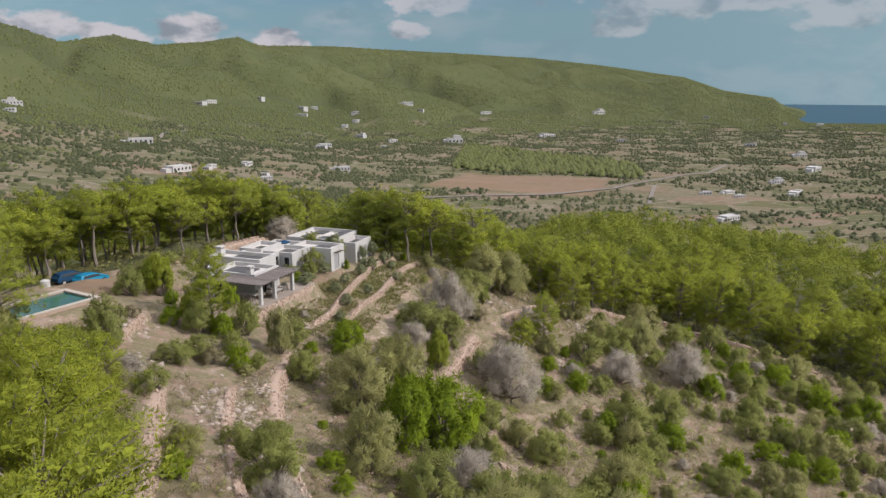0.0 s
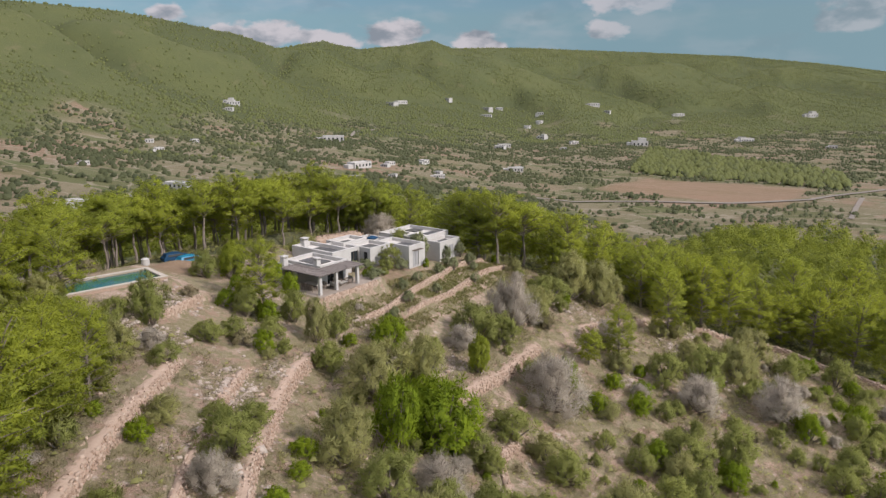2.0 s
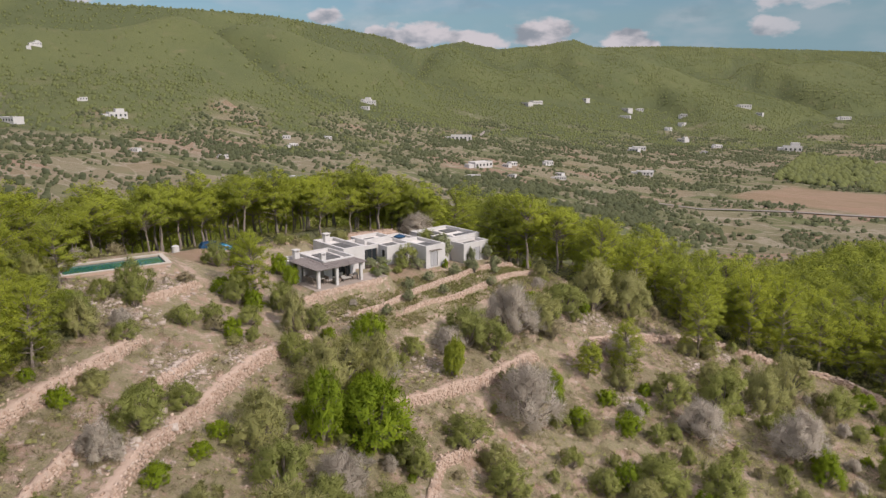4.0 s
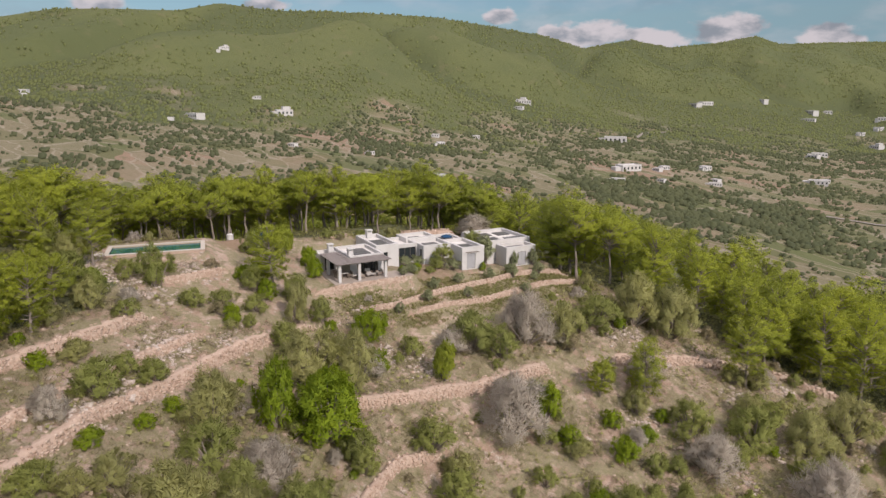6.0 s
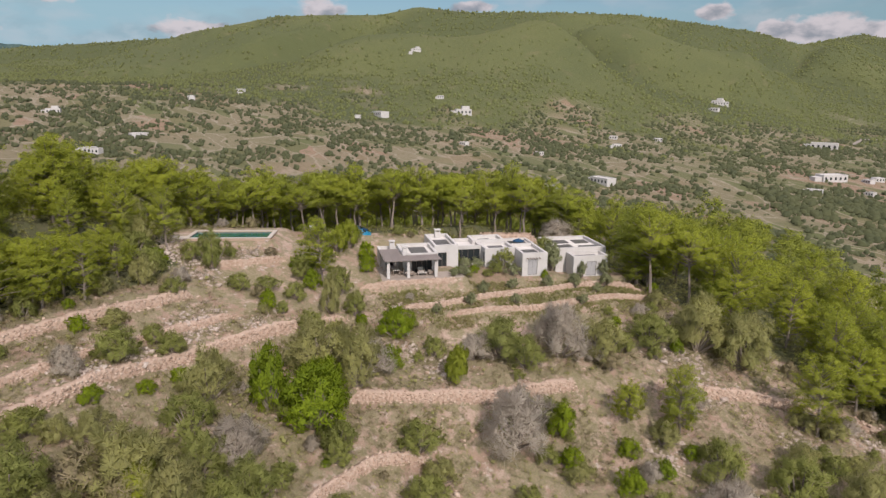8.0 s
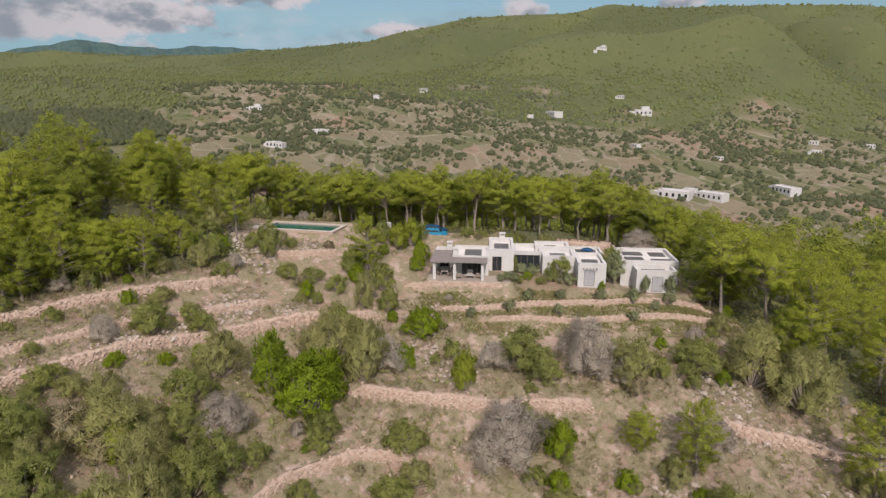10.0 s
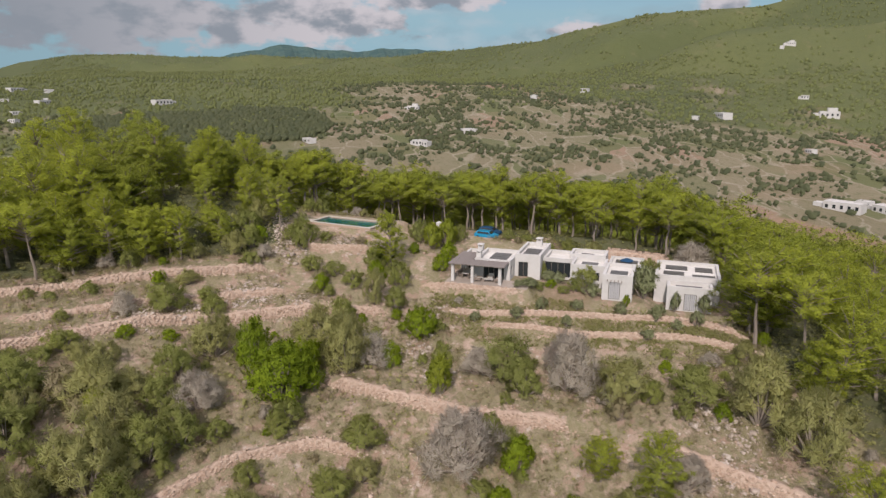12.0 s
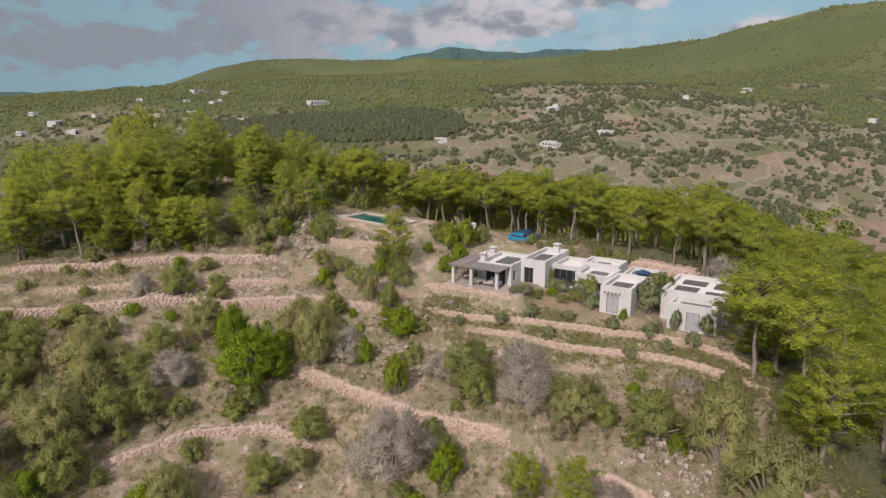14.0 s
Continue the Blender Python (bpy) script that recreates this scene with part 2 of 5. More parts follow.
M_HAZY_RIDGE = m.colour(m.mix(m.ramp(m.noise(0.02, 6, 0.7), 0.4, 0.6), (0.045, 0.085, 0.085), (0.075, 0.115, 0.10))).mat

m = Mat("sea", 0.5, 0.25)
M_SEA = m.colour((0.018, 0.07, 0.10)).bump(m.noise(0.05, 4), 0.2, 0.5).mat

m = Mat("white_render", 0.85, 0.2)
wash = m.mix(m.ramp(m.noise(0.6, 5, 0.7), 0.35, 0.7), (0.53, 0.51, 0.495), (0.47, 0.45, 0.43))
wash = m.mix(m.ramp(m.noise(1.5, 4, 0.7, (1, 1, 0.2)), 0.58, 0.8, 0, 0.5), wash, (0.45, 0.42, 0.395))
M_WHITE = m.colour(wash).bump(m.noise(9, 4), 0.15, 0.02).mat
m = Mat("roof_screed", 0.9, 0.2)
M_SCREED = m.colour(m.mix(m.noise(0.8, 5), (0.52, 0.49, 0.46), (0.68, 0.65, 0.61))).mat
m = Mat("dark_panel", 0.4, 0.5)
M_PANEL = m.colour(m.mix(m.noise(1.2, 4), (0.045, 0.045, 0.048), (0.12, 0.115, 0.11))).mat
m = Mat("cane_thatch", 0.95, 0.1)
M_CANE = m.colour(m.mix(m.noise(5, 5, 0.7, (1, 1, 0.3)), (0.15, 0.125, 0.115), (0.31, 0.275, 0.255))).bump(m.noise(14, 4, 0.7, (3, 1, 1)), 0.8, 0.05).mat
m = Mat("glass_pane", 0.06, 0.5)
M_GLASS = m.colour((0.025, 0.03, 0.033)).mat
m = Mat("window_frame", 0.6, 0.3)
M_FRAME = m.colour(m.mix(m.noise(4), (0.10, 0.085, 0.075), (0.17, 0.15, 0.13))).mat
m = Mat("grey_shutter", 0.7, 0.2)
M_SHUTTER = m.colour(m.mix(m.noise(3, 3, 0.6, (1, 1, 0.2)), (0.30, 0.30, 0.31), (0.42, 0.41, 0.41))).mat
m = Mat("limestone", 0.92, 0.15)
stone = m.mix(m.random(), (0.40, 0.285, 0.215), (0.54, 0.425, 0.345))
stone = m.mix(m.ramp(m.noise(3.5, 5, 0.7), 0.4, 0.7, 0, 0.6), stone, (0.33, 0.24, 0.18))
M_STONE = m.colour(stone).bump(m.noise(9, 5, 0.7), 0.6, 0.05).mat
m = Mat("limestone_rubble", 0.94, 0.12)
stone = m.mix(m.random(True), (0.40, 0.285, 0.215), (0.55, 0.435, 0.355))
M_RUBBLE = m.colour(m.mix(m.ramp(m.noise(2.5, 5, 0.7), 0.4, 0.7, 0, 0.6), stone, (0.36, 0.26, 0.20))).bump(m.noise(9, 5, 0.7), 0.6, 0.05).mat
m = Mat("pale_rock", 0.93, 0.12)
M_PALE = m.colour(m.mix(m.ramp(m.noise(3, 5, 0.7), 0.4, 0.7), m.mix(m.random(True), (0.40, 0.325, 0.275), (0.52, 0.45, 0.395)), (0.34, 0.275, 0.23))).bump(m.noise(8, 5, 0.7), 0.7, 0.06).mat
m = Mat("wall_core", 0.95, 0.1)
M_CORE = m.colour(m.mix(m.noise(2.2, 6, 0.75), (0.36, 0.255, 0.195), (0.52, 0.405, 0.325))).bump(m.noise(5, 6, 0.75), 0.9, 0.1).mat
m = Mat("coping", 0.85, 0.2)
M_COPING = m.colour(m.mix(m.noise(1.5, 5), (0.40, 0.35, 0.295), (0.50, 0.45, 0.39))).mat
m = Mat("pool_water", 0.05, 0.5)
M_POOL = m.colour(m.mix(m.noise(0.4, 3), (0.012, 0.085, 0.075), (0.02, 0.12, 0.10))).bump(m.noise(2.5, 3), 0.08, 0.02).mat
m = Mat("blue_paint", 0.3, 0.5)
M_BLUE = m.colour(m.mix(m.noise(3), (0.01, 0.20, 0.36), (0.015, 0.24, 0.42))).mat
m = Mat("rubber", 0.85, 0.2)
M_RUBBER = m.colour(m.mix(m.noise(8), (0.02, 0.02, 0.02), (0.04, 0.04, 0.04))).mat
m = Mat("navy_canvas", 0.8, 0.2)
M_NAVY = m.colour(m.mix(m.noise(4), (0.012, 0.045, 0.10), (0.02, 0.07, 0.14))).mat
m = Mat("weathered_wood", 0.85, 0.2)
M_WOOD = m.colour(m.mix(m.noise(5, 4, 0.6, (1, 1, 0.2)), (0.16, 0.125, 0.10), (0.30, 0.25, 0.21))).mat
m = Mat("cushion", 0.9, 0.1)
M_CUSHION = m.colour(m.mix(m.noise(6), (0.42, 0.39, 0.36), (0.55, 0.52, 0.48))).mat
m = Mat("asphalt_lane", 0.9, 0.2)
M_ROAD = m.colour(m.mix(m.noise(0.3, 5), (0.20, 0.175, 0.15), (0.29, 0.255, 0.22))).mat
m = Mat("terracotta_floor", 0.9, 0.2)
M_FLOOR = m.colour(m.mix(m.noise(0.9, 4), (0.30, 0.25, 0.21), (0.42, 0.36, 0.31))).mat


# ---- terrain: one height function ----
def smooth(a, b, x):
    k = np.clip((x - a) / (b - a), 0, 1)
    return k * k * (3 - 2 * k)


# skyline: bearing in degrees (left positive), elevation of the crest in degrees, distance of the crest
SKY_AZ = [-180, -60, -33, -28.2, -25.8, -25, -21.5, -18.5, -12, -6.7, 0, 10, 15.8, 17.5, 20, 23.5, 26.5, 30, 33, 37.5, 42, 48, 55, 59, 62, 67, 70.5, 74, 78, 84, 91, 96, 102, 106, 111, 115.5, 119, 122.5, 126, 150]
SKY_EL = [-3, -3, -2.15, -1.95, -1.2, -0.6, -0.05, 0.97, 1.9, 2.5, 2.9, 3.4, 3.4, 4.0, 3.6, 3.3, 3.95, 3.3, 4.3, 5.1, 5.8, 6.1, 6.15, 6.55, 5.9, 5.8, 5.6, 4.8, 3.8, 3.2, 2.5, 2.3, 2.45, 2.15, 2.4, 2.3, 1.7, 0.5, -0.7, -0.9]
SKY_R = [3000, 3000, 3200, 3100, 3050, 3000, 3000, 2900, 2700, 2500, 2350, 2050, 1900, 1850, 1750, 1700, 1650, 1500, 1350, 1250, 1200, 1150, 1100, 1100, 1100, 1120, 1150, 1180, 1250, 1350, 1500, 1600, 1700, 1800, 1900, 2000, 2100, 2250, 2500, 3000]


def ridged(x, y, size, seed):
    """Smooth pseudo-random waves between -1 and 1."""
    s = np.zeros_like(x)
    for k in range(5):
        a = seed * 1.7 + k * 2.4
        f = 2 * np.pi / (size * (0.6 + 0.22 * k))
        s = s + np.sin(f * (x * np.cos(a) + y * np.sin(a)) + seed * 3.1 + k * 1.3)
    return s / 2.6


def gully_at(x, y):
    """1 along the gullies of the hills, 0 on their spurs."""
    wx, wy = x + 90 * ridged(x, y, 480, 4), y + 90 * ridged(x, y, 430, 15)
    return np.clip(1 - np.abs(ridged(wx, wy, 760, 7) * 1.0 + 0.22 * ridged(wx, wy, 230, 2)), 0, 1)


def far_height(x, y):
    dx, dy = x - 35.0, y - 30.0
    r = np.hypot(dx, dy)
    az = np.degrees(np.arctan2(-dx, dy))
    el = np.interp(az, SKY_AZ, SKY_EL)
    top_r = np.interp(az, SKY_AZ, SKY_R)
    top = 25 + top_r * np.tan(np.radians(el))
    valley = np.maximum(-61 - 0.125 * np.clip(x, -650, 40) - 0.028 * np.clip(y - 400, -500, 2500), -61)
    valley = valley + 1.4 * ridged(x, y, 160, 3)
    valley = valley - 46 * smooth(114, 125, np.where(az < -60, az + 360, az)) * smooth(620, 1400, r)
    valley = valley - 18 * smooth(1900, 2500, r) * smooth(-17, -24, az)
    k = r / top_r
    rise = np.where(k < 1, smooth(0.48, 1.02, k) ** 1.25, 1 - 0.8 * smooth(1.0, 1.5, k))
    spur = -48 * gully_at(x, y) ** 1.3 + 5 * ridged(x, y, 210, 12)
    bump = spur * smooth(0.54, 0.72, k) * (1 - smooth(0.9, 1.0, k)) * smooth(0.5, 2.5, el)
    lift = (np.maximum(top, valley) - valley) * rise
    return valley + lift + np.maximum(bump, -0.45 * lift)


KNOLL = [
    [7.9, 5.2, -0.7, 1.8, 1.9, -3.7],
    [2.1, 3.4, 3.3, 2.5, 0.9, -5.5],
    [1.7, 0.6, -2.5, 1.5, 1.3, -0.8],
    [2.6, 0.0, -5.2, -0.1, -0.1, -0.6],
    [1.2, 0.8, -0.3, -0.3, -1.5, -2.6],
]


def base_height(x, y):
    far = far_height(x, y)
    d = np.hypot((x + 25) * 0.9, (y - 80) * 0.85)
    d = d * (1 - 0.38 * smooth(0, 70, x) * smooth(70, 140, y))
    k = smooth(55, 215, d)
    near = -5 + np.where(x > 0, -0.25, -0.05) * np.maximum(x, -40) + 0.2 * np.minimum(x + 40, 0)
    z = np.maximum(near, -24) * (1 - k) + far * k
    for i in range(5):
        for j in range(6):
            cx, cy = -62 + 28 * i, 8 + 28 * j
            z = z + KNOLL[i][j] * np.exp(-((x - cx) ** 2 + (y - cy) ** 2) / (2 * 24.0 ** 2))
    # the knoll falls off steeply behind the villa
    return z - 15 * np.exp(-((x - 6) / 40) ** 2 - ((y - 208) / 52) ** 2)


# dry-stone terrace walls: name, height, points (x, y) with the downhill side on the right
TERRACES = {
    "upper_terrace": (0.8, [(-9, 15), (-15.6, 31), (-19, 41), (-22.4, 50.5)]),
    "middle_terrace": (0.5, [(-6, 24), (-12, 36.5), (-16, 46), (-18, 54)]),
    "lower_terrace": (0.9, [(1, 22), (-7.2, 35.7), (-9.4, 40), (-13.2, 50.5), (-14.7, 56.4), (-15.5, 67)]),
    "slope_terrace": (0.9, [(-3.2, 60), (-1, 66.5), (2, 76), (4.9, 86.5)]),
    "foot_terrace": (0.9, [(8.5, 93), (13.2, 102), (18.7, 111.5)]),
    "low_terrace": (0.55, [(14, 45), (7, 53), (4.5, 60), (5.5, 66)]),
    "porch_terrace": (0.55, [(-21.4, 70.0), (-19.6, 74.9), (-17.4, 81), (-16.2, 84.6)]),
    "garden_terrace": (0.3, [(-15.2, 73.6), (-13.6, 77.5), (-13.1, 83), (-12.2, 92), (-10.6, 101), (-8.9, 106), (-7.6, 109.5)]),
    "olive_terrace": (0.35, [(-11.6, 78.6), (-9.6, 86), (-7.6, 96), (-5.8, 103), (-3.8, 109.5)]),
    "pool_terrace": (0.8, [(-28.3, 52.5), (-28.4, 57), (-29.3, 64.5)]),
}


def line_distance(x, y, pts):
    """Signed distance to a line (left positive) and how far along it lies."""
    best = np.full(x.shape, 1e9)
    side = np.zeros(x.shape)
    end = np.ones(x.shape)
    for i, ((ax, ay), (bx, by)) in enumerate(zip(pts, pts[1:])):
        ux, uy = bx - ax, by - ay
        ll = ux * ux + uy * uy
        k = ((x - ax) * ux + (y - ay) * uy) / ll
        kc = np.clip(k, 0, 1)
        d = np.hypot(x - ax - kc * ux, y - ay - kc * uy)
        s = np.sign(ux * (y - ay) - uy * (x - ax))
        near = d < best
        over = 0 * k
        if i == 0:
            over = np.where(k < 0, -k * math.sqrt(ll), over)
        if i == len(pts) - 2:
            over = np.where(k > 1, (k - 1) * math.sqrt(ll), over)
        best, side, end = np.where(near, d, best), np.where(near, s, side), np.where(near, np.exp(-over / 2.0), end)
    return best * side, end


HOUSE = (-21.0, 75.0, math.radians(69.6))


def house_frame(x, y):
    c, s = math.cos(HOUSE[2]), math.sin(HOUSE[2])
    return (x - HOUSE[0]) * c + (y - HOUSE[1]) * s, -(x - HOUSE[0]) * s + (y - HOUSE[1]) * c


def pool_frame(x, y):
    a = math.radians(60.7)
    return (x + 38.4) * math.cos(a) + (y - 59.1) * math.sin(a), -(x + 38.4) * math.sin(a) + (y - 59.1) * math.cos(a)


def pad(z, u, v, u0, u1, v0, v1, level, fade):
    d = np.hypot(np.maximum(np.maximum(u0 - u, u - u1), 0), np.maximum(np.maximum(v0 - v, v - v1), 0))
    k = 1 - smooth(0, fade, d)
    return z * (1 - k) + level * k


def height(x, y):
    x, y = np.asarray(x, float), np.asarray(y, float)
    z = base_height(x, y)
    near = np.hypot(x + 8, y - 66) < 130
    for h, pts in TERRACES.values():
        d, end = line_distance(x[near], y[near], pts)
        z[near] += 0.5 * h * np.clip(d / 0.25, -1, 1) * np.exp(-np.abs(d) / 3.0) * end
    z = z + np.where(near, 0.07 * ridged(x, y, 6.5, 11) + 0.25 * ridged(x, y, 17, 4), 0)
    u, v = house_frame(x, y)
    z = pad(z, u, v, -1.0, 10.5, -0.9, 12, 0.72, 1.0)
    z = pad(z, u, v, 11, 19, 5.5, 13, 0.2, 1.5)
    z = pad(z, u, v, 19.5, 25, 2.0, 13, -0.45, 1.5)
    z = pad(z, u, v, 26.5, 35, 1.6, 13, -1.05, 1.8)
    z = pad(z, u, v, 12, 30, 15, 24, 0.25, 4.0)
    z = pad(z, u, v, -5, 6, 20, 29, 1.42, 4.0)
    u, v = pool_frame(x, y)
    z = pad(z, u, v, -7.6, 5.9, -2.7, 6.0, 5.15, 2.2)
    inside = (np.abs(u) < 5.6) & (np.abs(v) < 2.4)
    return np.where(inside, 3.6, z)


# ---- mesh helpers ----
def np_mesh(name, verts, tris, mat, smooth_faces=False, normals=None):
    """A mesh from arrays of vertices and triangles; foliage takes the soft normals of its tufts."""
    me = bpy.data.meshes.new(name)
    verts, tris = np.asarray(verts, np.float32), np.array(tris, np.int32)
    if normals is not None:
        a, b, c = (verts[tris[:, k]] for k in range(3))
        turned = (np.cross(b - a, c - a) * normals[tris[:, 0]]).sum(1) < 0
        tris[turned] = tris[turned][:, ::-1]
        smooth_faces = True
    k = tris.shape[1]
    me.vertices.add(len(verts))
    me.vertices.foreach_set("co", verts.ravel())
    me.loops.add(tris.size)
    me.loops.foreach_set("vertex_index", tris.ravel())
    me.polygons.add(len(tris))
    me.polygons.foreach_set("loop_start", np.arange(0, tris.size, k, dtype=np.int32))
    if smooth_faces:
        me.polygons.foreach_set("use_smooth", np.ones(len(tris), bool))
    me.update(calc_edges=True)
    if normals is not None:
        me.normals_split_custom_set_from_vertices(normals)
    me.materials.append(mat)
    return me


def unit(v):
    return v / np.maximum(np.linalg.norm(v, axis=-1, keepdims=True), 1e-6)


def box(bm, x0, x1, y0, y1, z0, z1):
    v = [bm.verts.new(p) for p in ((x0, y0, z0), (x1, y0, z0), (x1, y1, z0), (x0, y1, z0), (x0, y0, z1), (x1, y0, z1), (x1, y1, z1), (x0, y1, z1))]
    for f in ((0, 3, 2, 1), (4, 5, 6, 7), (0, 1, 5, 4), (1, 2, 6, 5), (2, 3, 7, 6), (3, 0, 4, 7)):
        bm.faces.new([v[i] for i in f])
    return v


def rod(bm, a, b, r0, r1, sides=6):
    """A tapered rod from a to b."""
    a, b = Vector(a), Vector(b)
    q = (b - a).to_track_quat("Z", "Y")
    rings = []
    for p, r in ((a, r0), (b, r1)):
        rings.append([bm.verts.new(p + q @ Vector((r * math.cos(2 * math.pi * i / sides), r * math.sin(2 * math.pi * i / sides), 0))) for i in range(sides)])
    for i in range(sides):
        bm.faces.new((rings[0][i], rings[0][(i + 1) % sides], rings[1][(i + 1) % sides], rings[1][i]))
    bm.faces.new(rings[0][::-1]), bm.faces.new(rings[1])


def part(name, bm, material, parent, label="", bevel=0.0):
    """One mesh object under a thing or under a part."""
    if bevel:
        bmesh.ops.bevel(bm, geom=list(bm.edges), offset=bevel, segments=2, affect="EDGES", clamp_overlap=True)
    bmesh.ops.recalc_face_normals(bm, faces=bm.faces)
    me = bpy.data.meshes.new(name)
    bm.to_mesh(me)
    bm.free()
    me.materials.append(material)
    ob = new(name, me)
    ob.parent = parent
    if label:
        ob["label"] = label
    return ob


def blades(rng, centres, radius, count, length, width, up=0.35):
    """Leaf blades that stand out of clumps: returns vertices and triangles."""
    n = len(centres)
    d = rng.normal(size=(n, count, 3))
    d[..., 2] = d[..., 2] * 0.7 + up
    d /= np.linalg.norm(d, axis=2, keepdims=True)
    s = rng.normal(size=(n, count, 3))
    s -= (s * d).sum(2, keepdims=True) * d
    s /= np.linalg.norm(s, axis=2, keepdims=True)
    r = np.asarray(radius).reshape(-1, 1, 1)
    o = np.asarray(centres)[:, None, :] + d * r * rng.uniform(0.1, 0.6, (n, count, 1))
    tip = o + d * length * rng.uniform(0.6, 1.3, (n, count, 1))
    w = s * width * rng.uniform(0.6, 1.2, (n, count, 1))
    v = np.stack([o - w, o + w, tip], 2).reshape(-1, 3)
    return v, np.arange(len(v)).reshape(-1, 3)


ICO = None


def lumps(rng, centres, radii, flat=0.8):
    """Small uneven many-sided cores."""
    global ICO
    if ICO is None:
        bm = bmesh.new()
        for p in ((1, 0, 0), (-0.5, 0.87, 0.1), (-0.5, -0.87, -0.1), (0.35, 0.5, 0.9), (-0.35, -0.4, 0.95), (0.1, 0, -0.7)):
            bm.verts.new(p)
        bmesh.ops.convex_hull(bm, input=bm.verts)
        bm.verts.index_update()
        ICO = (np.array([v.co[:] for v in bm.verts]), np.array([[v.index for v in f.verts] for f in bm.faces]))
        bm.free()
    v, f = ICO
    n, k = len(centres), len(v)
    vv = v[None] * (np.asarray(radii).reshape(-1, 1, 1) * rng.uniform(0.7, 1.25, (n, k, 1)))
    vv[..., 2] *= flat
    vv = vv + np.asarray(centres)[:, None, :]
    return vv.reshape(-1, 3), (f[None] + (np.arange(n) * k)[:, None, None]).reshape(-1, 3)


def join(*pieces):
    vs, fs, o = [], [], 0
    for v, f in pieces:
        vs.append(v), fs.append(f + o)
        o += len(v)
    return np.concatenate(vs), np.concatenate(fs)


def z_at(x, y):
    return float(height(np.array([x]), np.array([y]))[0])


# ---- ground ----
CX, CY = -5.0, 70.0
radii = [0.02]
while radii[-1] < 4700:
    radii.append(radii[-1] + max(0.42, radii[-1] * (0.0085 if radii[-1] < 120 else 0.016)))
radii = np.array(radii)
AZ = np.radians(np.arange(0, 360, 0.5))
rr, aa = np.meshgrid(radii, AZ, indexing="ij")
gx, gy = CX - rr * np.sin(aa), CY + rr * np.cos(aa)
gz = height(gx, gy)


# the open slope with villa, pool and terraces, free of wood
CLEARING = [(-9, 10), (-17, 24), (-21, 35), (-25, 46), (-29, 50), (-47, 50), (-52, 60), (-52, 78), (-41, 92), (-36, 104), (-26, 113), (-14, 114), (-5, 111), (3, 111), (12, 116), (20, 118), (33, 120.5), (42, 125), (54, 123), (80, 108), (120, 80), (140, -40), (20, -60), (0, -20)]


def inside(x, y, poly):
    hit = np.zeros(np.shape(x), bool)
    for (ax, ay), (bx, by) in zip(poly, poly[1:] + poly[:1]):
        c = ((ay > y) != (by > y)) & (x < (bx - ax) * (y - ay) / (by - ay + 1e-12) + ax)
        hit ^= c
    return hit


def cover_masks(x, y):
    """Forest hills, valley fields and red soil, each 0 to 1."""
    dx, dy = x - 35.0, y - 30.0
    r = np.hypot(dx, dy)
    az = np.degrees(np.arctan2(-dx, dy))
    k = r / np.interp(az, SKY_AZ, SKY_R)
    wob = 0.07 * ridged(x, y, 190, 5) + 0.05 * ridged(x, y, 70, 9)
    d = np.hypot((x + 25) * 0.9, (y - 80) * 0.85)
    floor = 0.85 * (~inside(x, y, CLEARING)) * (1 - smooth(105, 125, d - 95 * smooth(0, 30, x) * smooth(80, 110, y)))
    hills = np.maximum(smooth(0.50, 0.60, k + wob + 0.36 * smooth(80, 104, az)), floor)
    fields = smooth(110, 180, d)
    # the ploughed field, the red plots and the orchard soil
    red = np.zeros_like(x)
    u, v = (x - 75) * 0.93 + (y - 640) * -0.36, (x - 75) * 0.36 + (y - 640) * 0.93
    red = np.maximum(red, 0.75 * (1 - smooth(0.9, 1.05, np.maximum(np.abs(u) / 78, np.abs(v) / 62))))
    u, v = x + 175, y - 250
    red = np.maximum(red, (1 - smooth(0.8, 1.05, np.maximum(np.abs(u * 0.8 + v * 0.6) / 60, np.abs(v * 0.8 - u * 0.6) / 13))))
    for cx, cy, r, k in ((-38.2, 71.6, 4.6, 0.8), (-41.5, 77.0, 4.5, 0.7), (-17.0, 89.6, 4.0, 0.55), (-1.0, 101.6, 2.6, 0.6), (-14.6, 74.6, 2.6, 0.5)):
        red = np.maximum(red, k * (1 - smooth(0.5, 1.1, np.hypot(x - cx, y - cy) / r)))
    red = np.maximum(red, 0.22 * smooth(0.6, 0.9, ridged(x, y, 80, 13)) * fields * (1 - hills))
    return hills, fields, red


n_r, n_a = rr.shape
verts = np.concatenate([[[CX, CY, z_at(CX, CY)]], np.stack([gx, gy, gz], 2).reshape(-1, 3)])
i, j = np.meshgrid(np.arange(n_r - 1), np.arange(n_a), indexing="ij")
a, b = 1 + i * n_a + j, 1 + i * n_a + (j + 1) % n_a
quads = np.stack([a, b, b + n_a, a + n_a], 2).reshape(-1, 4)
ground_mesh = np_mesh("ground", verts, quads, M_GROUND, True)
cover = np.ones((len(verts), 4), np.float32)
cover[:, 0], cover[:, 1], cover[:, 2] = cover_masks(verts[:, 0], verts[:, 1])
cover[:, 3] = gully_at(verts[:, 0], verts[:, 1])
layer = ground_mesh.attributes.new("cover", "FLOAT_COLOR", "POINT")
layer.data.foreach_set("color", cover.ravel())
ground = tagged(new("ground", ground_mesh), "dry stony hillside, valley fields and wooded hills", "ground", kind="structure")
bm = bmesh.new()
bmesh.ops.create_circle(bm, cap_ends=True, segments=64, radius=4900)
sea = part("water", bm, M_SEA, None)
sea.location = (0, 0, -66)
tagged(sea, "calm blue sea reaching the horizon", "sea", kind="structure")

